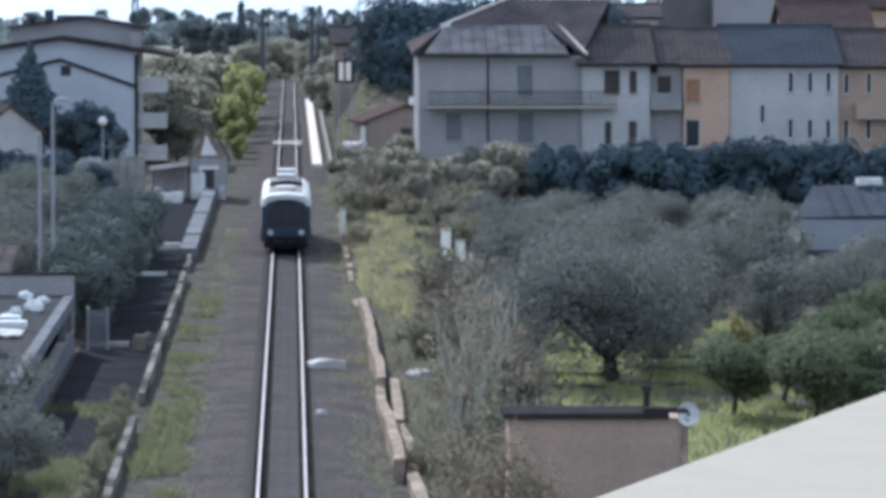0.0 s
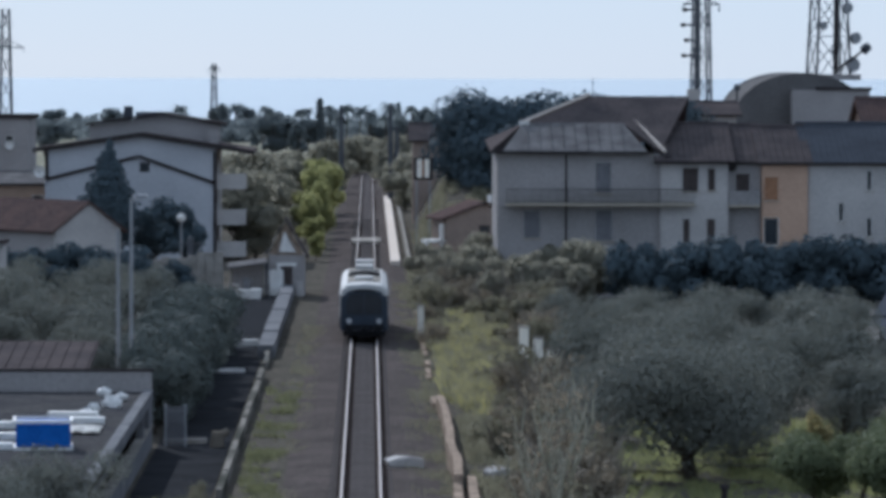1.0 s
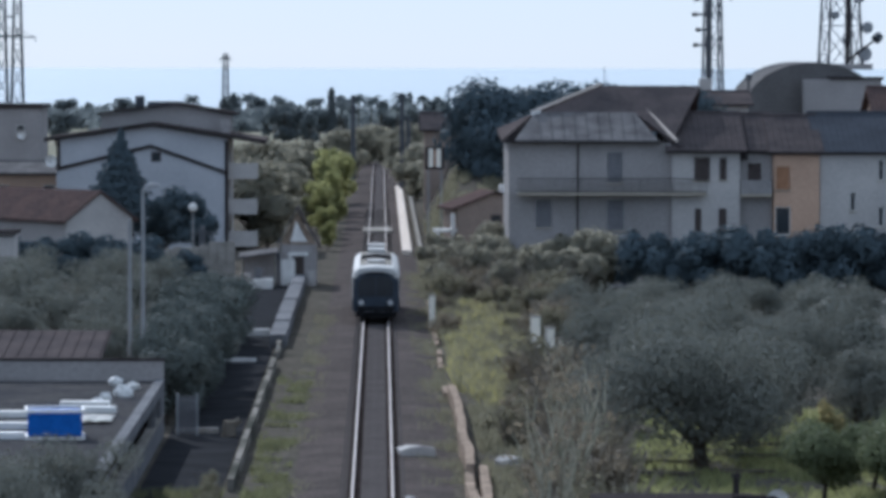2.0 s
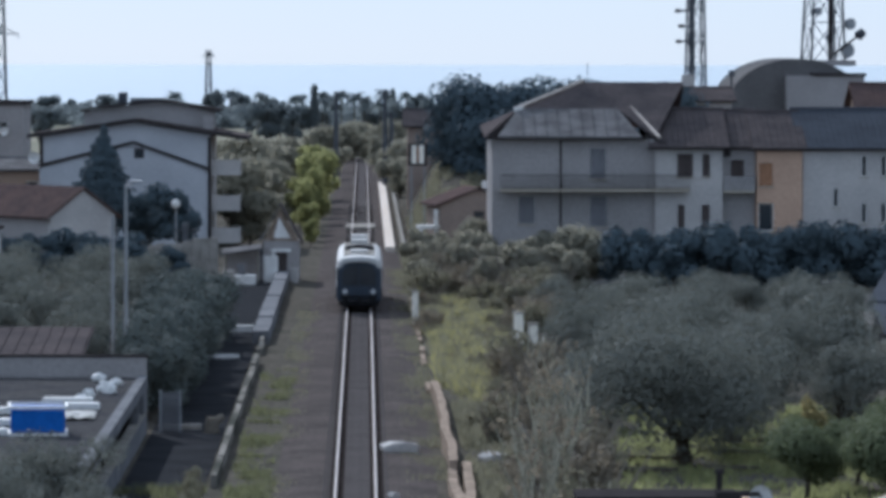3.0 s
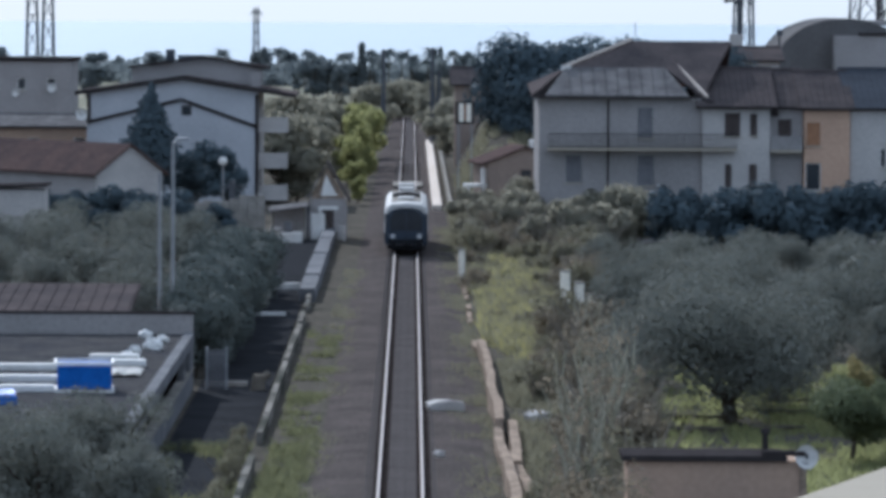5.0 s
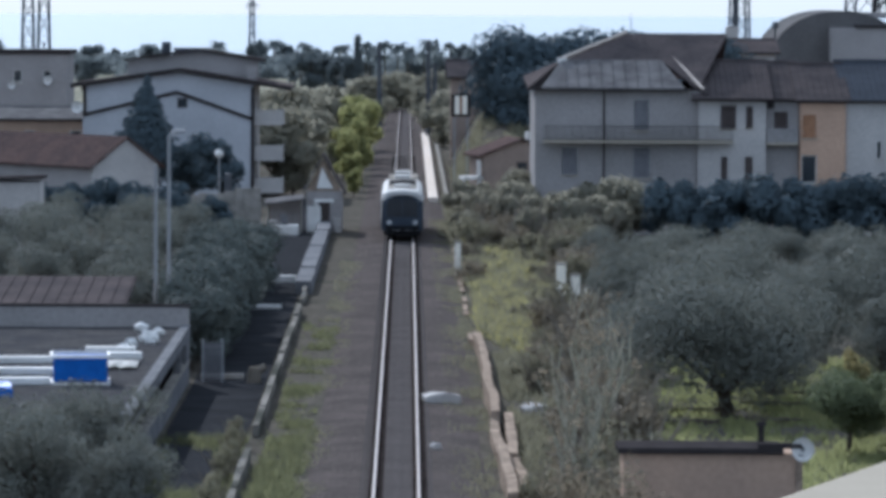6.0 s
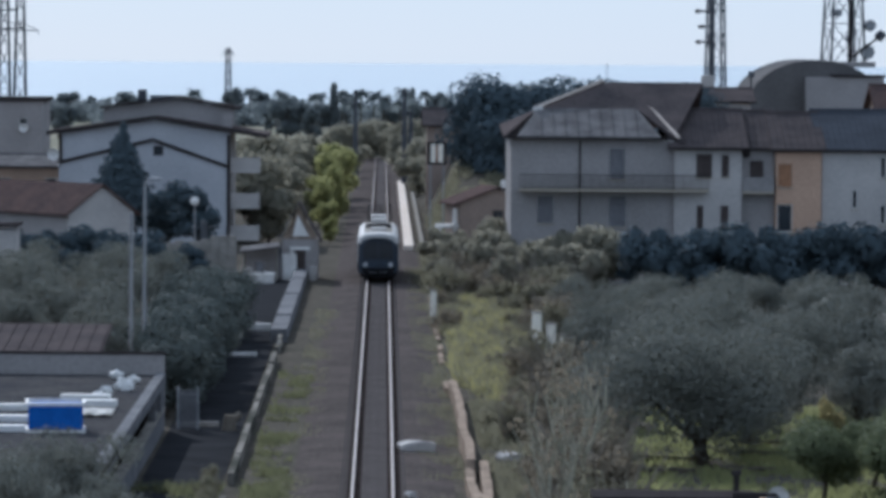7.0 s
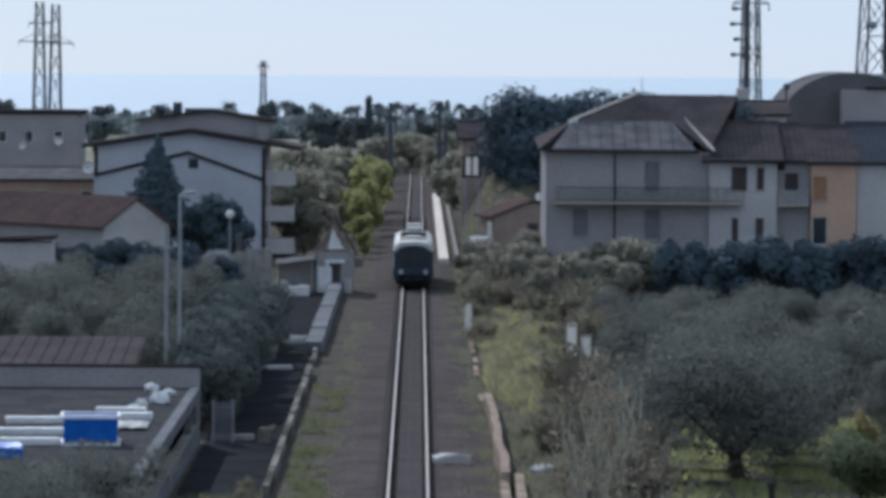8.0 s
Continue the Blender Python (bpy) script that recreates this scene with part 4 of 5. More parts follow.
    part("side_wall", wall_with_holes(-24, -0.301, 0, 4.5, [(-9, -7.8, 1.2, 2.6), (-15, -13.8, 1.2, 2.6)]), "grey_wall", g).matrix_basis = pose(0, 0, 0, 0, 0, -90)
    for y in (7.8, 13.8):
        part("window", bx(0.15, 0.2, y, y + 1.2, 1.2, 2.6), "glass", g)
    part("side_wall", bx(5.3, 5.6, 0.301, 24, 0, 4.5), "white_wall", g)
    part("roof", slab(bmesh.new(), [(-0.4, -0.25, 4.3), (2.8, -0.25, 6.5), (2.8, 24, 6.5), (-0.4, 24, 4.3)], 0.18), "tiles", g)
    part("roof", slab(bmesh.new(), [(2.8, -0.25, 6.5), (6.0, -0.25, 4.3), (6.0, 24, 4.3), (2.8, 24, 6.5)], 0.18), "tiles", g)
    front_block("house", "tan house with pale tile roof", -42.0, -26.0, 440, 12, 6.2, 7.0, "tan_wall", "pale_roof", [(9, 10, 3.6, 5.1), (13, 14, 3.6, 5.1)], [(9, 3.6, 1.0, 1.5, None), (13, 3.6, 1.0, 1.5, None)])
    s = thing("shed", -30.0, 330, 0, label="small pale shed with dark flat roof edge", category="shed")
    part("wall", bx(0, 6.4, 0, 4, 0, 4.6), "white_wall", s)
    part("roof", slab(bmesh.new(), [(-0.2, -0.3, 4.75), (6.6, -0.3, 5.0), (6.6, 4.2, 5.0), (-0.2, 4.2, 4.75)], 0.18), "dark_trim", s)
    t = thing("apartment_building", -52.0, 480, 0, label="grey flat-roofed apartment building with small windows", category="building")
    part("wall", wall_with_holes(0, 20.0, 0, 11.3, [(x, x + 0.8, z, z + 1.1) for x in (9.5, 12.5, 15.0, 17.8) for z in (5.2, 8.6)]), "grey_wall", t)
    part("side_wall", bx(19.7, 20, 0.301, 12, 0, 11.3), "grey_wall", t)
    part("roof", bx(-0.3, 20.3, -0.3, 12.3, 11.3, 11.65), "dark_trim", t)
    for x in (9.5, 12.5, 15.0, 17.8):
        for z in (5.2, 8.6):
            window(t, x, z, 0.8, 1.1, 0.0, None)
    front_block("house", "far blue-grey house with hip roof", -31.6, -27.6, 700, 6, 7.6, 9.6, "blue_wall", "slate_roof", [(1, 2, 4, 5.5)], [(1, 4, 1.0, 1.5, None)])
    # crossing keeper's hut by the line
    k = thing("hut", -6.9, 362, 0, label="small pale hut with steep gable roof beside the line", category="hut")
    part("wall", wall_with_holes(0, 2.6, 0, 2.9, [(0.9, 1.7, 0.0, 2.1)]), "grey_wall", k)
    part("wall", bx(0, 0.25, 0.301, 4, 0, 2.9), "grey_wall", k)
    part("wall", bx(2.35, 2.6, 0.301, 4, 0, 2.9), "grey_wall", k)
    part("gable", prism(bmesh.new(), [(0.1, 2.9), (2.5, 2.9), (1.2, 5.2)], 0.05, 0.3), "tan_stone", k)
    part("gable_board", prism(bmesh.new(), [(0.75, 3.1), (1.95, 3.1), (1.5, 3.9), (1.15, 4.6), (1.0, 4.1)], -0.1, 0.047), "white", k, "broken pale boards in the gable")
    part("roof", slab(bmesh.new(), [(-0.25, -0.3, 2.95), (1.2, -0.3, 5.6), (1.2, 4.2, 5.6), (-0.25, 4.2, 2.95)], 0.16), "pale_roof", k)
    part("roof", slab(bmesh.new(), [(1.2, -0.3, 5.6), (2.85, -0.3, 2.75), (2.85, 4.2, 2.75), (1.2, 4.2, 5.6)], 0.16), "old_tiles", k)
    part("door", bx(0.9, 1.7, 0.12, 0.18, 0, 2.1), "dark_wood", k)
    part("lintel", bx(0.6, 2.0, -0.12, -0.003, 2.1, 2.35), "white", k)
    part("door_post", bx(0.62, 0.86, -0.1, -0.003, 0, 2.08), "white", k)
    w = thing("shed", -9.6, 360, 0, label="open lean-to shed with pale boards and clutter", category="shed")
    part("roof", slab(bmesh.new(), [(-0.2, -0.2, 2.1), (2.6, -0.2, 2.5), (2.6, 3, 2.7), (-0.2, 3, 2.3)], 0.12), "pale_roof", w)
    for x, y in ((0, 0), (2.3, 0), (0, 2.7), (2.3, 2.7)):
        part("post", bx(x, x + 0.12, y, y + 0.12, 0, 2.25), "concrete", w)
    part("rear_board", bx(0.1, 2.4, 2.75, 2.82, 0.2, 2.2), "grey_wall", w, "grey rear boards")
    rng = random.Random(12)
    for x, y, wx, wz, mat, lab in ((-9.3, 358.6, 0.7, 0.9, "white_wall", "pale painted crate"), (-8.4, 358.9, 0.5, 1.3, "grey_shutter", "grey metal locker"), (-7.7, 358.4, 0.6, 0.6, "white", "white plastic crate"), (-8.9, 357.6, 0.4, 0.5, "tan_wood", "brown wooden crate"), (-4.6, 360.0, 0.45, 1.0, "white_wall", "pale painted cabinet")):
        c = thing("crate", x, y, 0, rng.uniform(-15, 15), lab + " standing beside the hut", "crate", "clutter beside the hut")
        part("body", bx(-wx / 2, wx / 2, -wx / 2, wx / 2, 0, wz, bevel=0.03), mat, c)
        part("lid", bx(-wx / 2 - 0.04, wx / 2 + 0.04, -wx / 2 - 0.04, wx / 2 + 0.04, wz + 0.003, wz + 0.07, bevel=0.02), mat, c)
    board = bx(-0.5, 0.5, -0.03, 0.03, 0, 1.9, m=pose(0, 0, 0, -14, 0, 0))
    solid("leaning_board", board, "white", "white board leaning on the hut wall", "board", -6.3, 361.5, 0, 6)
    # stone rim above the hedge
    block_wall("garden_wall", "light rubble garden wall along the hedge", -15.6, -15.2, 350, 356, 3.2, "tan_stone", 1.2, 0.1, 9)
    rw = thing("garden_wall", -15.4, 352, 0, label="light rubble garden wall behind a dark hedge", category="wall")
    rng = random.Random(4)
    for i in range(9):
        part("length", bx(i * 0.62, i * 0.62 + 0.6, 0, 0.35, 0, 2.9 + 0.35 * rng.random() + 0.04 * i, bevel=0.05), "concrete", rw)


def right_side():
    block_wall("stone_wall", "broken tan masonry wall beside the track", 3.6, 3.95, 163, 240, 0.7, "tan_stone", 18.0, 0.3, 12, wander=0.14)
    block_wall("stone_wall", "fallen tan masonry wall beside the scrub", 4.05, 4.4, 148, 197, 0.42, "tan_stone", 16.0, 0.35, 14, wander=0.16)
    block_wall("stone_wall", "low broken masonry kerb beside the track", 3.35, 3.6, 244, 330, 0.22, "tan_stone", 3.2, 0.5, 13, gaps=((250, 262), (275, 284), (300, 303)))
    for x, y, w, h in ((8.6, 271, 0.5, 2.5), (9.3, 269, 0.5, 2.0), (9.9, 263, 0.6, 1.7), (3.4, 305, 0.36, 2.0)):
        p = thing("gate_pillar", x, y, 0, label="weathered pale masonry pillar in the grass", category="pillar", group="pillars in the scrub")
        part("shaft", bx(-w / 2, w / 2, -w / 2, w / 2, 0, h, bevel=0.04), "cream", p)
        part("cap", bx(-w / 2 - 0.05, w / 2 + 0.05, -w / 2 - 0.05, w / 2 + 0.05, h + 0.003, h + 0.1, bevel=0.03), "concrete", p)
    block_wall("stone_wall", "ruined tan masonry wall in the scrub", 9.6, 10.1, 234, 262, 0.9, "tan_stone", 2.0, 0.5, 17)
    rng = random.Random(8)
    for x, y, w, d, h, rz in ((1.75, 208, 1.5, 1.6, 0.42, 5), (5.5, 202, 1.0, 1.0, 0.55, 30), (6.4, 238, 1.3, 1.4, 0.22, -8), (10.4, 283, 1.3, 1.2, 0.3, 4), (7.0, 225, 0.6, 0.6, 0.3, 40), (1.4, 186, 0.3, 0.6, 0.3, 20)):
        bm = bx(-w / 2, w / 2, -d / 2, d / 2, -0.05, h)
        bmesh.ops.subdivide_edges(bm, edges=bm.edges[:], cuts=2)
        for v in bm.verts:
            v.co += Vector((noise.noise(v.co * 3 + Vector((x, 0, 0))), noise.noise(v.co * 3 + Vector((0, y, 0))), noise.noise(v.co * 2 + Vector((x, y, 7))))) * 0.16
            v.co.z *= 1 - 0.5 * min(1, (v.co.x / (w * 0.6)) ** 2)
        solid("stone_slab", bm, "white_wall", "pale broken stone slab lying on the ground", "stone", x, y, 0.1 if abs(x) < 2 else 0, rz, group="pale slabs")
    strip = thing("platform", 2.45, 413, 0, label="pale concrete platform strip beside the track", category="platform")
    part("deck", bx(-0.4, 0.4, 0, 200, 0, 0.5, bevel=0.03), "pillar", strip)
    part("wall", bx(1.0, 1.3, 0, 190, 0, 0.5), "concrete", strip)
    # brown cottage in the greenery
    c = thing("cottage", 6.3, 395, 0, 10, "brown rendered cottage with low tiled gable roof", "cottage")
    part("gable_wall", prism(bmesh.new(), [(0, 0), (5.0, 0), (5.0, 5.1), (3.0, 5.6), (0, 4.5)], 0, 0.3), "brown_wall", c)
    part("side_wall", bx(0, 0.3, 0.301, 6, 0, 4.4), "brown_wall", c)
    part("roof", slab(bmesh.new(), [(-0.5, -0.3, 4.5), (3.0, -0.3, 5.85), (3.0, 6.3, 5.85), (-0.5, 6.3, 4.5)], 0.16), "tiles", c)
    part("roof", slab(bmesh.new(), [(3.0, -0.3, 5.85), (5.4, -0.3, 5.2), (5.4, 6.3, 5.2), (3.0, 6.3, 5.85)], 0.16), "tiles", c)
    win = part("window", bx(2.7, 3.4, -0.03, -0.004, 3.0, 3.9), "glass", c)
    part("window_frame", bx(2.62, 3.48, -0.02, -0.006, 2.92, 3.98), "dark_wood", win)
    part("chimney", bx(3.6, 4.2, 1.0, 1.6, 5.3, 6.3), "white", c, "small white chimney")
    part("porch", bx(-1.6, -0.02, 0.2, 2, 2.6, 2.85), "white", c, "white porch slab")
    part("porch_post", bx(-0.45, -0.15, 0.2, 0.5, 0, 4.1), "white", c)
    part("porch_post", bx(-1.6, -1.4, 0.2, 0.4, 0, 2.6), "white", c)
    s = thing("signboard", 4.85, 428, 0, label="dark-framed board with two pale upright panels", category="sign")
    for x in (-0.6, 0.5):
        part("post", bx(x, x + 0.12, 0.1, 0.2, 0, 6.9), "galv", s)
    part("board", bx(-0.82, 0.82, 0, 0.1, 6.75, 8.65, bevel=0.05), "dark_trim", s)
    part("centre_strip", bx(-0.09, 0.09, -0.05, -0.004, 7.0, 8.4), "tan_wood", s, "red-brown centre strip")
    for x in (-0.52, 0.12):
        part("panel", bx(x, x + 0.4, -0.05, -0.004, 6.95, 8.5), "cream", s, "pale upright panel")
    b = front_block("house", "brown house with low tile roof beyond the bank", 4.6, 9.5, 500, 8, 9.2, 10.6, "brown_wall", "old_tiles", [(1.5, 2.4, 6, 7.3)], [(1.5, 6, 0.9, 1.3, None)])
    # near cabin with dark flat roof
    n = thing("cabin", 6.3, 139, 0, 0, "tan plastered cabin with dark flat roof edge", "cabin")
    part("wall", bx(0, 4.85, 0, 2.2, 0, 4.2), "tan_wall", n)
    part("corner_strip", bx(4.75, 4.95, -0.05, 0.3, 0, 4.2), "tan_stone", n)
    part("roof", bx(-0.15, 4.4, -0.15, 2.3, 4.2, 4.36), "dark_trim", n)
    part("parapet", bx(3.7, 5.0, -0.16, 0.3, 4.364, 4.5), "dark_trim", n)
    d = thing("satellite_dish", 11.25, 138.8, 4.15, -20, "round white satellite dish on the cabin corner", "dish")
    bm = bmesh.new()
    bmesh.ops.create_uvsphere(bm, u_segments=18, v_segments=10, radius=0.55)
    bmesh.ops.bisect_plane(bm, geom=bm.verts[:] + bm.edges[:] + bm.faces[:], plane_co=(0, 0.43, 0), plane_no=(0, -1, 0), clear_outer=True)
    bmesh.ops.translate(bm, verts=bm.verts[:], vec=(0, -0.5, 0.2))
    part("bowl", bm, "white", d)
    part("feed_arm", tube(bmesh.new(), (0, 0, 0), (0, -0.5, 0.1), 0.02, n=6), "dark_steel", d)
    part("mount", tube(bmesh.new(), (-0.2, 0.15, 0.0), (0, 0.02, 0.2), 0.04, n=6), "dark_steel", d)
    v = thing("roof_vent", 10.2, 140.5, 4.36, 0, "dark roof vent pipe on the cabin", "vent")
    part("pipe", tube(bmesh.new(), (0, 0, 0), (0, 0, 0.5), 0.09, n=10), "dark_trim", v)
    part("cowl", tube(bmesh.new(), (0, 0, 0.5), (0, 0, 0.62), 0.17, 0.12, 10), "dark_trim", v)
    # low farm shed at the grove
    f = thing("farm_shed", 29.0, 288, 0, 0, "low farm shed with grey sheet roof in the grove", "shed")
    part("wall", bx(0.4, 12, 0.4, 8, 0, 2.3), "grey_wall", f)
    part("roof", slab(bmesh.new(), [(0, 0, 2.3), (12.5, 0, 2.6), (12.5, 9, 4.0), (2, 9, 3.7)], 0.12), "slate_roof", f)
    tagged(part("ribbing", tile_rows(bmesh.new(), 2.4, 12.2, 0.2, 2.5, 8.8, 3.95, 0.9, 0.05), "slate_roof", f), kind="stuff")
    part("lean_to", slab(bmesh.new(), [(-0.6, -16, 1.35), (12.5, -16, 1.35), (12.5, -0.02, 2.2), (0.0, -0.02, 2.2)], 0.12), "slate_roof", f, "lower grey sheet lean-to roof")
    part("lean_to_wall", bx(0.0, 12.2, -15.6, -15.3, 0, 1.2), "grey_wall", f)
    part("ridge_cap", bx(4.5, 6.0, 8.0, 8.6, 3.8, 4.2), "white", f)


def bank_height(x, y):
    """Height of the grassy bank beside the line."""
    side = min(1.0, max(0.0, (x - 4.2) / 3.0)) * min(1.0, max(0.0, (17.5 - x) / 3.0))
    rise = min(1.0, max(0.0, (y - 403) / 42.0)) * min(1.0, max(0.0, (560 - y) / 60.0))
    return side * rise * (5.6 + 0.5 * noise.noise((x * 0.3, y * 0.06, 2.0)))


def bank_mound():
    bm = bmesh.new()
    xs, ys = [4.2 + 0.7 * i for i in range(20)], [403 + 3.2 * k for k in range(50)]
    grid = [[bm.verts.new((x, y, bank_height(x, y) - 0.012)) for x in xs] for y in ys]
    for k in range(len(ys) - 1):
        for i in range(len(xs) - 1):
            bm.faces.new((grid[k][i], grid[k][i + 1], grid[k + 1][i + 1], grid[k + 1][i]))
    solid("grassy_bank", bm, "soil", "grassy earth bank rising beside the railway", "bank", kind="structure")
    rng = np.random.default_rng(61)
    spots = patch_spots(rng, 16000, 4.4, 17.0, 404, 470, 0.0, 0.4, 0.34)
    spots[:, 2] = [bank_height(x, y) for x, y, _ in spots]
    ob = new("bank_weeds", blades("bank_weeds", spots, 0.5 * (0.5 + rng.random(len(spots))), 0.09, "weeds", rng))
    tagged(ob, "dull olive-brown weeds covering the bank", "grass", kind="stuff")


# ---- overpass on which the camera stands ----
def overpass():
    a = math.degrees(math.atan2(0.84, 2.4))
    o = thing("overpass_parapet", 0.856, 9.49, 0, -a, "broad pale concrete parapet top of an overpass", "parapet")
    part("coping", bx(0, 1.6, -4.5, 16, 15.45, 15.7, bevel=0.03), "pale_concrete", o)
    part("wall", bx(0.15, 1.45, -4.4, 15.9, 15.1, 15.45), "concrete", o)
    d = thing("overpass_deck", 0, 0, 0, label="concrete deck and piers of an overpass", category="bridge", kind="structure")
    part("deck", bx(-14, 24, -9, 2.4, 14.2, 15.1), "concrete", d)
    part("deck", bx(0.15, 9.0, -2.0, 15.9, 14.3, 15.098), "concrete", d).matrix_basis = pose(0.856, 9.49, 0, 0, 0, -a)
    for x, y in ((-9, -4), (9, -4), (12, 16)):
        part("pier", bx(x, x + 1.4, y, y + 1.4, -0.1, 14.3), "concrete", d)


def wall_dishes():
    for x, y, z, r in ((-33.8, 479.7, 8.8, 0.42), (-27.4, 424.6, 7.5, 0.5), (-37.2, 479.7, 8.3, 0.35)):
        d = thing("satellite_dish", x, y, z, 15, "white satellite dish fixed to a house wall", "dish", "dishes on the walls")
        bm = bmesh.new()
        bmesh.ops.create_uvsphere(bm, u_segments=16, v_segments=10, radius=r * 1.3)
        bmesh.ops.bisect_plane(bm, geom=bm.verts[:] + bm.edges[:] + bm.faces[:], plane_co=(0, r * 0.8, 0), plane_no=(0, -1, 0), clear_outer=True)
        bmesh.ops.translate(bm, verts=bm.verts[:], vec=(0, -r * 1.3 - 0.1, 0))
        part("bowl", bm, "white", d)
        part("mount", tube(bmesh.new(), (0, -0.2, 0), (0, 0.35, -0.1), 0.05, n=6), "dark_steel", d)


left_side()
wall_dishes()
garage()
poles()
masts()
right_houses()
left_houses()
right_side()
bank_mound()
overpass()


# ---- trees and plants ----
def planting():
    rng = random.Random(21)
    olives = [tree_meshes(100 + i, 5.6 + 0.5 * i, 3.0, "olive", 0.1, 9000, 13, 0.3, 0.15) for i in range(4)]
    olive_label = "grey-green olive tree with broad uneven crown"
    # grove on the right
    spots = [(13.2, 203, 6.3), (9.8, 222, 3.6), (17.0, 221, 5.4), (20.5, 212, 4.8), (13.2, 232, 5.2), (22.0, 236, 5.4), (17.5, 246, 5.2), (11.6, 252, 4.2), (26.5, 226, 5.2), (28.5, 250, 2.7), (15.6, 212, 5.2), (19.4, 230, 5.2), (24.6, 214, 5.0),
             (22.5, 262, 5.0), (14.5, 262, 4.7), (18.8, 274, 4.6), (12.6, 279, 3.9), (25.0, 280, 4.5), (15.2, 296, 3.7), (20.5, 298, 3.8), (25.6, 300, 3.7), (33.5, 262, 3.6), (12.0, 304, 3.2), (26.0, 268, 4.6), (22.0, 284, 4.2), (16.6, 284, 4.2), (30.0, 240, 2.9), (33, 252, 3.6)]
    tree("olive_tree", tree_meshes(131, 6.5, 4.5, "olive", 0.085, 30000, 19, 0.36, 0.13, 0.62, forks=8), 13.2, 203, "large grey-green olive tree with forked dark trunk", 40, group="olive grove right of the line")
    for x, y, h in spots[1:]:
        k = rng.randrange(4)
        tree("olive_tree", olives[k], x, y, olive_label, rng.random() * 360, h / (5.6 + 0.5 * k), "olive grove right of the line")
    shade = [tree_meshes(120 + i, 5.0, 2.0, "shade_leaf", 0.11, 6500, 12, 0.22, 0.1, 0.85) for i in range(2)]
    # grove on the left
    for x, y, h in [(-21.5, 262, 5.2), (-17.5, 250, 4.8), (-13.2, 256, 4.9), (-10.4, 268, 4.4), (-24.0, 285, 5.4), (-19.0, 280, 5.2), (-14.6, 286, 5.0), (-10.6, 292, 4.3), (-27, 305, 5.2), (-22, 312, 5.0), (-17, 312, 4.8), (-13.4, 315, 4.2), (-30, 270, 5.2), (-26, 246, 4.8), (-9.4, 247, 4.6), (-13.0, 240, 4.4), (-9.2, 234, 5.0), (-9.3, 240, 5.0), (-9.0, 253, 5.2), (-9.3, 260, 5.2), (-9.2, 268, 5.2), (-9.2, 276, 5.0), (-9.0, 285, 5.0), (-9.4, 296, 4.6), (-9.6, 305, 4.2), (-9.4, 227, 4.4), (-9.8, 231, 4.6), (-9.7, 237, 4.8), (-9.6, 243.5, 4.8), (-9.6, 250, 5.0), (-9.7, 256.5, 5.0), (-9.6, 264, 5.0), (-9.7, 272, 4.8), (-9.6, 280.5, 4.8), (-9.6, 290, 4.6), (-16, 264, 5.0), (-20, 296, 5.0), (-16, 328, 4.2)]:
        # trees next to the lane take the leaves darkened for shade
        if x > -10.7:
            tree("lane_tree", shade[rng.randrange(2)], x, y, "dense tree beside the lane, leaves coloured dark for shade", rng.random() * 360, h / 5.0, "dark evergreens along the lane")
            continue
        k = rng.randrange(4)
        tree("olive_tree", olives[k], x, y, olive_label, rng.random() * 360, h / (5.6 + 0.5 * k), "olive grove left of the line")
    for x, y, h in [(-9.8, 164, 4.3), (-12.6, 161, 4.6), (-11.2, 157, 4.2), (-14.6, 165, 4.4), (-8.6, 155, 3.4)]:
        tree("olive_tree", olives[rng.randrange(4)], x, y, "low grey-green olive beside the garage", rng.random() * 360, h / 6.2, "olives beside the garage")
    citrus = [tree_meshes(140 + i, 3.3, 1.9, "citrus", 0.095, 7500, 10, 0.12, 0.22, 0.7) for i in range(3)]
    for x, y, h in [(16.6, 186, 3.1), (19.2, 182, 3.4), (21.8, 184, 3.4), (20.6, 190, 3.2), (23.5, 189, 3.6), (24.5, 205, 3.9), (22.0, 200, 3.3), (19.0, 192, 2.8), (27, 204, 4.0)]:
        tree("citrus_tree", citrus[rng.randrange(3)], x, y, "dense green citrus tree with rounded crown", rng.random() * 360, h / 3.3, "citrus trees")
    sap = tree_meshes(160, 2.5, 0.38, "yellow", 0.1, 420, 6, 0.06, 0.1, 1.6)
    tree("sapling", sap, 18.6, 206, s=1.35, label="thin yellow-leaved sapling among the olives")
    # conifers and broad dark trees
    bm = bmesh.new()
    tube(bm, (0, 0, -0.1), (0, 0, 10.0), 0.22, 0.04, 8)
    r2 = np.random.default_rng(5)
    cs = [(0.12 * math.sin(i * 2.1), 0.12 * math.cos(i * 1.7), 2.4 + i * 0.58) for i in range(14)]
    rs = [(max(0.3, 3.1 * min(1, (i + 2) / 5) * (1 - (i / 14) ** 1.3)),) * 2 + (0.6,) for i in range(14)]
    tree("conifer", (mesh_of("trunk", bm, "bark"), leaves("crown", cs, rs, 7000, 0.2, "pine", r2)), -20.3, 400, "dark pointed conifer in front of a grey house")
    rd = tree_meshes(171, 6.6, 2.0, "pine", 0.2, 3500, 12, 0.16, 0.1, 0.8)
    tree("broadleaf_tree", rd, -14.3, 398, "dark rounded tree in front of a grey house")
    tree("broadleaf_tree", rd, -17.0, 404, "dark rounded tree in front of a grey house", 80, 0.85)
    big = [tree_meshes(180 + i, 14.0, 5.6, "pine", 0.25, 17000, 20, 0.4, 0.3, 0.62) for i in range(2)]
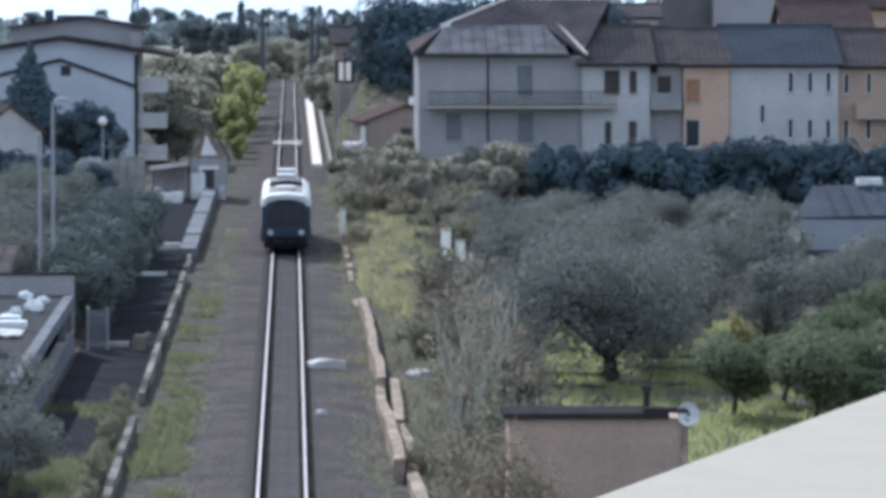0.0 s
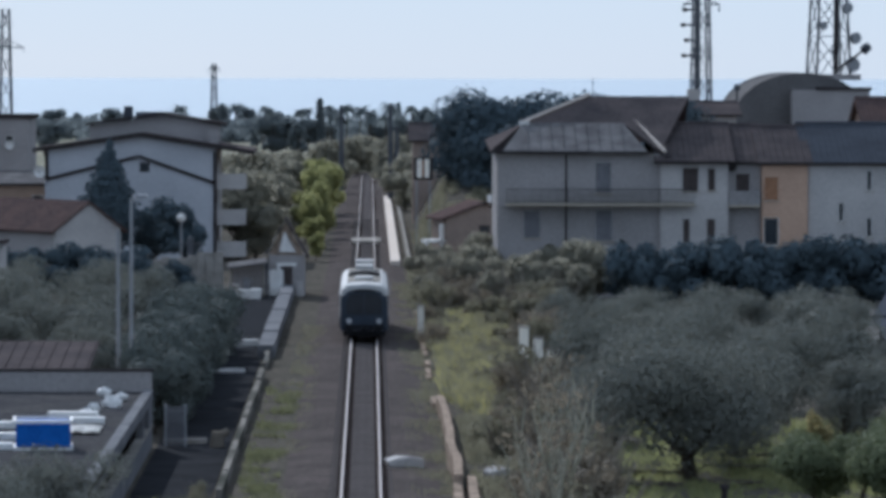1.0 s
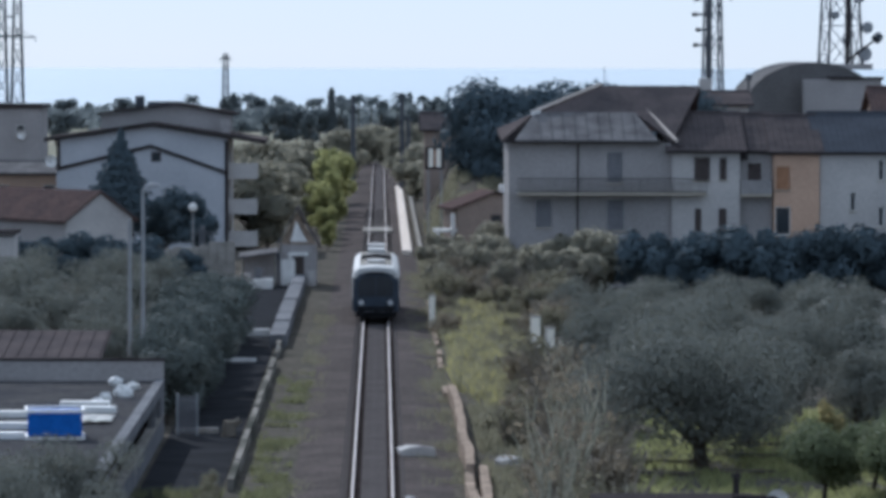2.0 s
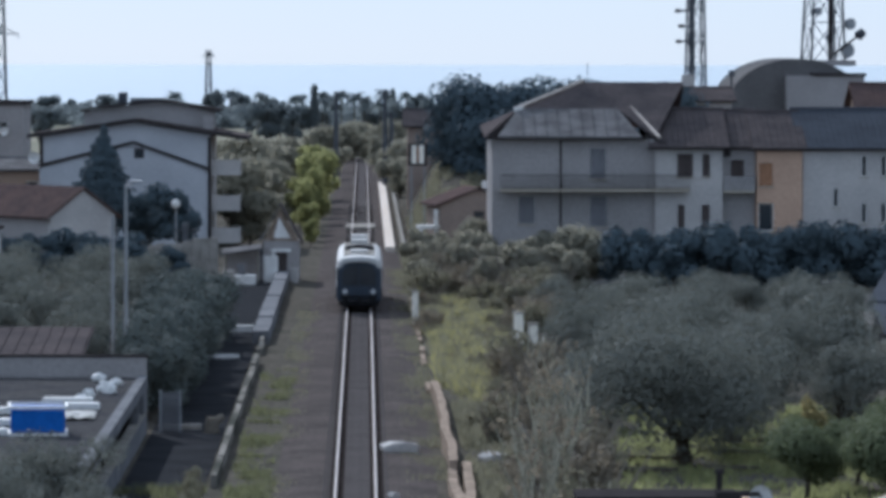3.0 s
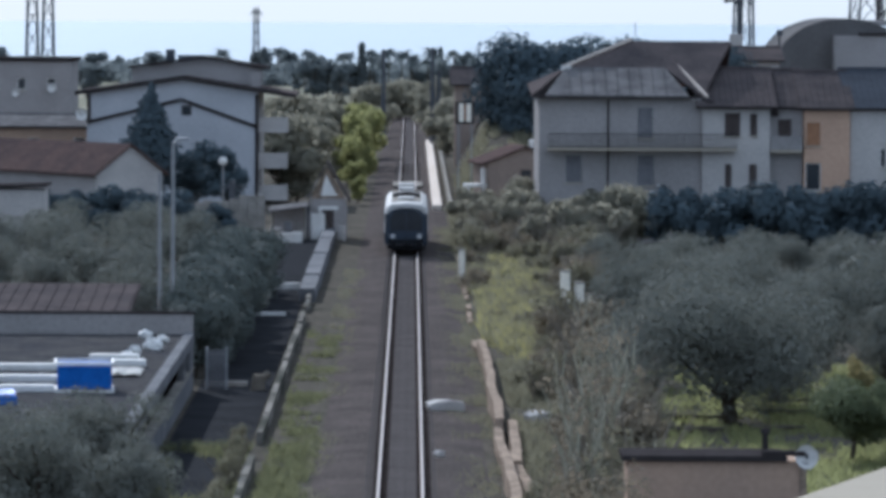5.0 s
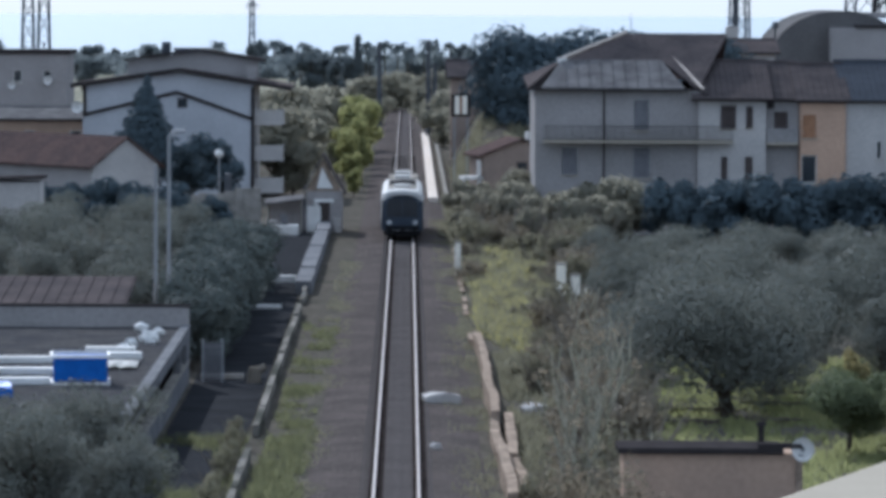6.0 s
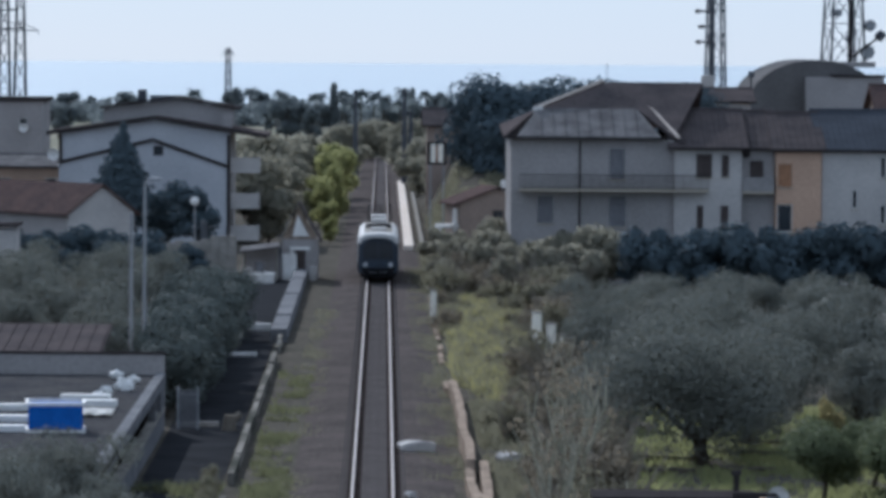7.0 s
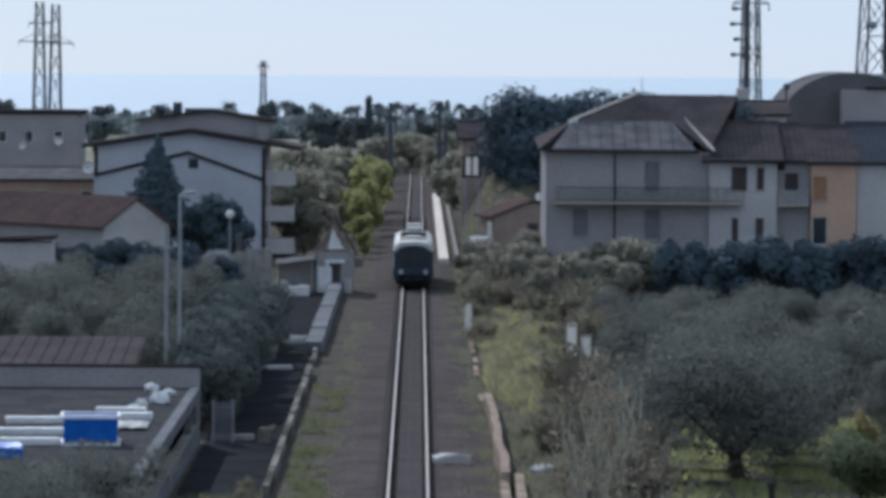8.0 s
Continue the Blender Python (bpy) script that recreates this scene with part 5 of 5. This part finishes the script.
    for x, y, h in ((12.6, 452, 14.4), (15.6, 450, 15.0), (19.8, 452, 15.1), (11.9, 449, 12.4), (24, 458, 14.4), (13.4, 446, 12.8), (17.5, 446, 14.2)):
        tree("umbrella_pine", big[rng.randrange(2)], x, y, "large dark pine with broad dense crown", rng.random() * 360, h / 14.0, "dark pines behind the houses")
    # hedge in front of the terrace
    for i in range(15):
        x = 17.6 + i * 1.75
        me = tree_meshes(200 + i % 4, 5.2, 1.9, "pine", 0.2, 2600, 10, 0.12, 0.06, 0.9)
        tree("hedge_tree", me, x + rng.random() * 0.5, 338 + rng.random() * 4, "dark dense hedge tree before the houses", rng.random() * 360, (0.93 if i < 3 else 1.0) + 0.08 * rng.random(), "dark hedge")
    # fresh green trees by the track
    fresh = [tree_meshes(220 + i, 6.0, 1.7, "bright", 0.2, 2600, 10, 0.1, 0.15, 0.95) for i in range(3)]
    for x, y, h in [(-4.2, 425, 2.6), (-4.4, 440, 3.8), (-4.9, 456, 4.8), (-4.3, 480, 5.6), (-5.2, 500, 6.4), (-4.6, 528, 6.8), (-5.6, 560, 7.0), (-5.6, 470, 5.4), (-4.2, 515, 6.4), (-4.4, 550, 6.6)]:
        tree("roadside_tree", fresh[rng.randrange(3)], x, y, "slender yellow-green tree beside the track", rng.random() * 360, h / 6.0, "fresh green trees by the line")
    dull = [tree_meshes(240 + i, 4.0, 1.9, "dull", 0.17, 2600, 9, 0.12, 0.1, 0.8) for i in range(4)]
    bank = [(-9.4, 430, 5.6), (-9.8, 470, 6.0), (-10.6, 505, 6.8), (-9.6, 560, 7.0), (-11.5, 455, 6.8), (-13, 520, 7.4), (-9.8, 610, 7.0),
            (5.2, 420, 3.2), (7.8, 410, 4.2), (5.6, 470, 5.4), (8.2, 440, 6.0), (10.5, 420, 6.2), (6.6, 500, 6.0), (10.5, 480, 6.4), (4.6, 540, 5.5), (7.6, 560, 6.0), (12.2, 398, 5.2), (4.9, 600, 5.8), (8, 620, 6.4), (13.2, 380, 4.6),
            (10.6, 330, 2.6), (11.8, 322, 2.8), (10.2, 316, 2.4), (8.8, 360, 3.6), (5.2, 392, 3.0), (12.0, 366, 4.6), (14.4, 352, 4.6), (15.6, 346, 4.4), (14.0, 338, 3.8), (5.0, 436, 4.4), (6.8, 455, 5.2), (9.4, 462, 5.6), (4.8, 505, 5.4), (8.8, 520, 6.2), (11.4, 440, 6.0), (13.0, 420, 6.4), (6.2, 580, 6.0), (4.4, 570, 5.2),
            (4.6, 350, 2.4), (5.8, 362, 3.0), (7.6, 352, 3.0), (9.0, 340, 3.2), (7.0, 372, 3.2), (10.4, 350, 3.8), (4.3, 380, 2.6), (9.0, 372, 4.0), (11.6, 340, 4.2), (12.8, 352, 4.4),
            (-3.8, 640, 5), (-6, 680, 6), (2.8, 700, 5.5), (-1.5, 745, 5.0), (1.2, 752, 5.2), (0, 765, 5.5), (-3.4, 735, 5.5), (4.2, 740, 6)]
    # shrubs farther off take the leaves paled for haze
    pale = [tree_meshes(250 + i, 4.0, 1.9, "bank", 0.2, 2600, 9, 0.12, 0.1, 0.8) for i in range(3)]
    for x, y, h in bank:
        if 4.2 < x < 17.5 and 403 < y < 560:
            continue
        tree("bank_shrub", pale[rng.randrange(3)] if y > 335 else dull[rng.randrange(4)], x, y, "dull green-grey shrub on the railway bank", rng.random() * 360, h / 4.0, "shrubs on the bank", category="shrub")
    for x, y, h in [(-12.6, 350, 3.3), (-14.8, 347, 3.6), (-16.2, 348, 4.4), (-17.8, 349, 4.4), (-19.4, 350, 4.6), (-21, 350, 4.4), (-22.8, 350, 4.2), (-24.6, 350, 4.2), (-26.4, 350, 4.0), (-13.2, 336, 2.8), (-18.6, 344, 4.0), (-14, 340, 3.2)]:
        tree("hedge_shrub", rd, x, y, "dark hedge shrub along the gardens", rng.random() * 360, h / 6.6, "dark hedge along the gardens", category="shrub")
    # bare twiggy scrub
    twigs = []
    for k in range(4):
        r = random.Random(300 + k)
        bm = bmesh.new()
        for i in range(13):
            a, l = r.random() * 6.28, 0.9 + 1.5 * r.random()
            p = Vector((0.35 * math.cos(a) * r.random(), 0.35 * math.sin(a), 0))
            m = p + Vector((math.cos(a) * l * 0.25, math.sin(a) * l * 0.25, l * 0.6))
            q = m + Vector((math.cos(a + r.random() - 0.5) * l * 0.35, math.sin(a) * l * 0.3, l * 0.45))
            tube(bm, p, m, 0.04, 0.026, 5)
            tube(bm, m, q, 0.026, 0.01, 4)
        stems = mesh_of("branching", bm, "twig")
        rr = np.random.default_rng(330 + k)
        cs = [(rr.normal() * 0.5, rr.normal() * 0.5, 0.5 + rr.random()) for _ in range(6)]
        twigs.append((stems, leaves("foliage", cs, [(0.55, 0.55, 0.5)] * 6, 900, 0.11, ("scrub", "dull")[k % 2], rr, fill=0.7)))
    for i in range(150):
        y = 150 + rng.random() * 100
        if i % 2:
            x = 6.5 + (y - 150) * 0.017 + rng.random() * 1.3
        else:
            x = 4.6 + rng.random() * 4.2 + (y - 150) * 0.015
        if i >= 128:
            x, y = 4.6 + 8.6 * rng.random(), 322 + 50 * rng.random()
        elif i >= 110:
            x, y = 8.2 + 1.6 * rng.random(), 246 + 90 * rng.random()
        elif i >= 84:
            x, y = (9.8 + 1.6 * rng.random() if i % 4 else 3.9 + 0.6 * rng.random()), 272 + 60 * rng.random()
        ob = thing("scrub_bush", x, y, 0, rng.random() * 360, "bare twiggy scrub with pale stems", "shrub", "scrub right of the line")
        s = 0.4 + 0.5 * rng.random() + (0.7 if i >= 128 else -0.15 if i >= 110 else 0.55 if i % 2 else 0)
        for n, me in zip(("branching", "foliage"), twigs[rng.randrange(4)]):
            tagged(share(n, me, ob, Matrix.Diagonal((s, s, s, 1))), kind="stuff")
    for i in range(26):
        y = 244 + 110 * rng.random()
        ob = thing("scrub_bush", 4.5 + 4.2 * rng.random(), y, 0, rng.random() * 360, "low twiggy scrub in the yellow grass", "shrub", "scrub in the field")
        s = 0.25 + 0.35 * rng.random()
        for n, me in zip(("branching", "foliage"), twigs[rng.randrange(4)]):
            tagged(share(n, me, ob, Matrix.Diagonal((s, s, s, 1))), kind="stuff")
    lane_leaf = leaves("foliage", [(0.3 * math.cos(k * 2.1), 0.3 * math.sin(k * 2.1), 0.35 + 0.25 * k) for k in range(6)], [(0.5, 0.5, 0.4)] * 6, 700, 0.1, "weeds", np.random.default_rng(371), fill=0.6)
    for i in range(9):
        y = 150 + 4.6 * i + rng.random()
        ob = thing("lane_shrub", -6.2 + 0.3 * rng.random(), y, 0, rng.random() * 360, "yellow-green weedy shrub beside the lane wall", "shrub", "shrubs by the lane wall")
        s = 0.35 + 0.3 * rng.random()
        tagged(share("branching", twigs[i % 4][0], ob, Matrix.Diagonal((s, s, s, 1))), kind="stuff")
        tagged(share("foliage", lane_leaf, ob, Matrix.Diagonal((s, s, s * 1.2, 1))), kind="stuff")
    # bare young trees with sinuous pale stems
    for i, (x, y, h) in enumerate(((6.1, 166, 5.6), (6.7, 172, 5.2), (5.6, 158, 5.0), (7.3, 180, 5.4), (8.2, 210, 4.2))):
        r = random.Random(380 + i)
        ob = thing("bare_tree", x, y, 0, r.random() * 360, "leafless young tree with sinuous pale stems", "tree", "bare trees in the scrub")
        tips = []
        for k in range(5):
            bm = bmesh.new()
            a, p, w = k * 1.26 + r.random(), Vector((0, 0, -0.05)), 0.15 - 0.012 * k
            for j in range(6):
                q = p + Vector((math.cos(a + 1.7 * j) * 0.24 + math.cos(a) * 0.14, math.sin(a + 1.7 * j) * 0.24 + math.sin(a) * 0.14, h / 6 * r.uniform(0.8, 1.0)))
                tube(bm, p, q, w, w * 0.82, 6)
                p, w = q, w * 0.82
                if j > 1:
                    for m in range(1):
                        b = r.random() * 6.28
                        e = p + Vector((math.cos(b) * 0.5, math.sin(b) * 0.5, 0.55)) * r.uniform(0.6, 1.2)
                        tube(bm, p, e, w * 0.5, 0.012, 4)
                        tips.append(tuple(e))
            part("stem", bm, "reed", ob)
        me = leaves("foliage", tips, [(0.35, 0.35, 0.3)] * len(tips), 260, 0.08, "scrub", np.random.default_rng(390 + i), fill=0.8)
        tagged(share("foliage", me, ob), kind="stuff")
    corner = tree_meshes(395, 4.6, 1.2, "scrub", 0.08, 1700, 9, 0.1, 0.08, 1.2, "twig", 7)
    for x, y, sc in ((5.9, 136.6, 1.0), (6.6, 135.0, 0.8), (5.0, 141.5, 0.9)):
        tree("corner_shrub", corner, x, y, "tall brownish shrub beside the cabin corner", x * 50, sc, "shrubs at the cabin", category="shrub")
    # dry stalks
    clumps = []
    for k in range(3):
        r = random.Random(360 + k)
        bm = bmesh.new()
        for i in range(7):
            a, l, base = r.random() * 6.28, 1.7 + 1.3 * r.random(), Vector((r.random() - 0.5, r.random() - 0.5, -0.05))
            bend = Vector((math.cos(a), math.sin(a), 0)) * (0.15 + 0.3 * r.random())
            m1 = base + Vector((0, 0, l * 0.45)) + bend * 0.3
            tube(bm, base, m1, 0.075, 0.06, 6)
            tube(bm, m1, base + Vector((0, 0, l)) + bend * 1.4, 0.06, 0.03, 6)
        clumps.append(mesh_of("stalk_clump", bm, "reed"))
    for i in range(8):
        y = 160 + rng.random() * 85
        x = 7.0 + (y - 160) * 0.016 + rng.random() * 1.4
        ob = thing("dry_stalks", x, y, 0, rng.random() * 360, "clump of pale dry curved stalks in the scrub", "stalks", "dry stalks")
        tagged(share("stalk_clump", clumps[i % 3], ob), kind="stuff")
    # branch shapes added to make the dark bands across the grass
    for x, y, rz, l in ((11.4, 198, 8, 2.6), (12.0, 204, -6, 3.2), (15.6, 207, 12, 2.6), (14.8, 199, 3, 2.2), (16.2, 213, -5, 2.4)):
        r = random.Random(int(y))
        bm = bmesh.new()
        ring = None
        for i in range(7):
            c, w = Vector((-l / 2 + i * l / 6, r.uniform(-0.2, 0.2), r.uniform(0.08, 0.16))), 0.15 - 0.015 * i
            now = [bm.verts.new(c + Vector((0, math.cos(a) * w, math.sin(a) * w))) for a in [k * math.pi / 4 for k in range(8)]]
            if ring:
                for k in range(8):
                    bm.faces.new((ring[k], ring[(k + 1) % 8], now[(k + 1) % 8], now[k]))
            else:
                bm.faces.new(now)
            ring = now
        bm.faces.new(ring)
        bmesh.ops.recalc_face_normals(bm, faces=bm.faces[:])
        solid("dark_band_branch", bm, "bark", "dark branch shape added for a dark band in the grass", "branch", x, y, 0.04, rz, group="fallen branches")
    # distant trees, their leaf colour paled and blued to stand for haze
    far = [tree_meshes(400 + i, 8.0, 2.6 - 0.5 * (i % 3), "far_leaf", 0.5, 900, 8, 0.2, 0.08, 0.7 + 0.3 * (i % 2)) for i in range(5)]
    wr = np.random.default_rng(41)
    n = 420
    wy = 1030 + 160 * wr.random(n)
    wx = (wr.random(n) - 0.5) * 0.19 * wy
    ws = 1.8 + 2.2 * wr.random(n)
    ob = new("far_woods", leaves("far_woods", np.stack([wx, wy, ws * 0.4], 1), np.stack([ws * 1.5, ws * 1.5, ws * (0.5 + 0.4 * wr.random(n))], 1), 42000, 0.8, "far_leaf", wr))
    tagged(ob, "low woods with haze in their leaf colour on the coastal plain", "woods", kind="stuff")
    for i in range(46):
        y = 1000 + rng.random() * 190
        x = (-0.085 + 0.17 * rng.random()) * y
        tree("distant_tree", far[rng.randrange(5)], x, y, "small distant tree on the coastal plain", rng.random() * 360, (0.5 + 0.45 * rng.random()) * (0.75 + y / 3500), "distant trees")
    palm = bmesh.new()
    for i in range(9):
        tube(palm, (0.06 * i, 0, i), (0.06 * (i + 1), 0, i + 1.02), 0.2 - 0.008 * i, 0.19 - 0.008 * i, 7)
    fronds = bmesh.new()
    pr = random.Random(77)
    for i in range(30):
        a, up, l = i * 2.4, pr.uniform(-0.2, 1.1), pr.uniform(1.7, 2.6)
        out = Vector((math.cos(a), math.sin(a), 0))
        side = Vector((-math.sin(a), math.cos(a), 0))
        ring = None
        for k in range(5):
            u = k / 4
            c = Vector((0.54, 0, 9.0)) + out * l * u * (1 - 0.15 * up) + Vector((0, 0, l * (up * u - 0.9 * u * u)))
            w = 0.34 * (1 - 0.8 * abs(u - 0.35))
            now = [fronds.verts.new(c - side * w + Vector((0, 0, -0.1))), fronds.verts.new(c), fronds.verts.new(c + side * w + Vector((0, 0, -0.1)))]
            if ring:
                for m in range(2):
                    fronds.faces.new((ring[m], ring[m + 1], now[m + 1], now[m]))
            ring = now
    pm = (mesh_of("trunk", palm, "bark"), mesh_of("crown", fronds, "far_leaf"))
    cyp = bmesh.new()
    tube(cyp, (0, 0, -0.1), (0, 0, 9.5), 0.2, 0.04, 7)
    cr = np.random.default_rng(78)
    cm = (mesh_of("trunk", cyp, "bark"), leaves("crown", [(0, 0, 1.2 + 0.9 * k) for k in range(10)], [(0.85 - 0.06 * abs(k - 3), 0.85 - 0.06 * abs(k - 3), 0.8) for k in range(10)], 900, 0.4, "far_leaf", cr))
    for x, y, s in ((-8.5, 900, 1.02), (-30.5, 1060, 0.8), (6.2, 1020, 0.85)):
        tree("cypress", cm, x, y, "narrow far cypress on the plain", x * 9, s, "far cypresses")
    for x, y, s, k in ((-17.1, 900, 0.9, 0), (-14.6, 905, 1.0, 3), (-12.3, 890, 0.85, 1), (-10.6, 900, 0.95, 4), (6.9, 900, 1.0, 0), (-56.0, 900, 0.9, 3), (-57.8, 905, 0.8, 1), (-46.5, 960, 1.0, 4), (-20.5, 930, 0.8, 2), (2.2, 905, 0.9, 3)):
        tree("distant_tree", far[k], x, y, "taller distant tree standing above the plain", x * 17, s, "taller distant trees")
    for x, y, s in ((-3.6, 900, 0.95), (-1.6, 905, 0.92), (0.1, 900, 0.85), (4.4, 895, 0.98), (-6.2, 910, 0.8), (-18.6, 900, 0.74)):
        tree("palm", pm, x, y, "tall far palm with tufted crown", x * 31, s, "far palms")
    for x, y in ((-36, 980), (-19.5, 1010), (-21, 1030), (-12, 920), (0.5, 930), (12, 960), (-13, 1050), (-4.5, 900), (3.5, 880), (8.8, 1000), (-22, 1150), (-29, 1100), (5.9, 940), (-17, 900), (-8, 1000)):
        tree("palm", pm, x, y, "tall far palm with tufted crown", rng.random() * 360, 0.6 + 0.28 * rng.random(), "far palms")


def grasses():
    rng = np.random.default_rng(9)
    jobs = [
        ("verge_grass", "green tufts of grass between wall and track", "grass", 2600, (-4.9, -3.1, 150, 262), 0.2, 0.035, 0.62),
        ("field_grass", "yellow-green grass field beside the line", "dry_grass", 24000, (4.0, 8.8, 236, 376), 0.45, 0.07, 0.5),
        ("field_weeds", "tall dull weeds among the yellow grass", "weeds", 11000, (4.0, 8.8, 236, 372), 0.6, 0.06, 0.45),
        ("scrub_grass", "grey-brown weeds in the scrub", "weeds", 16000, (4.4, 9.5, 148, 250), 0.35, 0.035, 0.42),
        ("grove_grass", "bright green grass under the olive trees", "lush", 34000, (9.8, 25, 145, 235), 0.25, 0.045, 0.42),
        ("near_tufts", "tall bright grass clumps at the foot of the low wall", "grass", 1100, (-5.0, -3.5, 146, 190), 0.38, 0.045, 0.6),
        ("shoulder_weeds", "sparse dry weeds along the ballast edge", "weeds", 2600, (-3.9, -2.3, 150, 330), 0.16, 0.03, 0.52),
        ("track_weeds", "thin weeds on the ballast shoulder", "weeds", 6000, (1.9, 3.6, 150, 380), 0.22, 0.03, 0.5),
        ("lane_grass", "green tufts at the foot of the garage", "grass", 5000, (-9.0, -5.6, 145, 190), 0.35, 0.035, 0.5),
        ("bank_grass", "dull grass at the foot of the bank", "weeds", 6000, (3.4, 12, 365, 403), 0.5, 0.08, 0.4),
    ]
    # tufts kept only in bands, to imitate sunlit gaps between tree shadows
    bands = patch_spots(rng, 5200, -4.9, -3.3, 168, 250, 0.0, 0.8, 0.52)
    bands = bands[np.sin(bands[:, 1] * 0.72 + 0.5 * np.sin(bands[:, 1] * 0.19) + bands[:, 0] * 0.5) > 0.2]
    ob = new("verge_tufts", blades("verge_tufts", bands, 0.22 * (0.5 + rng.random(len(bands))), 0.045, "grass", rng))
    tagged(ob, "grass tufts banded as sunlit stripes between wall and track", "grass", kind="stuff")
    for name, label, material, n, (x0, x1, y0, y1), h, w, keep in jobs:
        spots = patch_spots(rng, n, x0, x1, y0, y1, 0.0, 0.55, keep)
        ob = new(name, blades(name, spots, h * (0.5 + rng.random(n)), w, material, rng))
        tagged(ob, label, "grass", kind="stuff")


planting()
grasses()


# ---- what moves ----
def motions():
    walk(railcar, [(t, pose(0, 288 + 9.3 * t, 0.37)) for t in (0.0, 2.0, 4.0, 6.0, 8.0)])


motions()
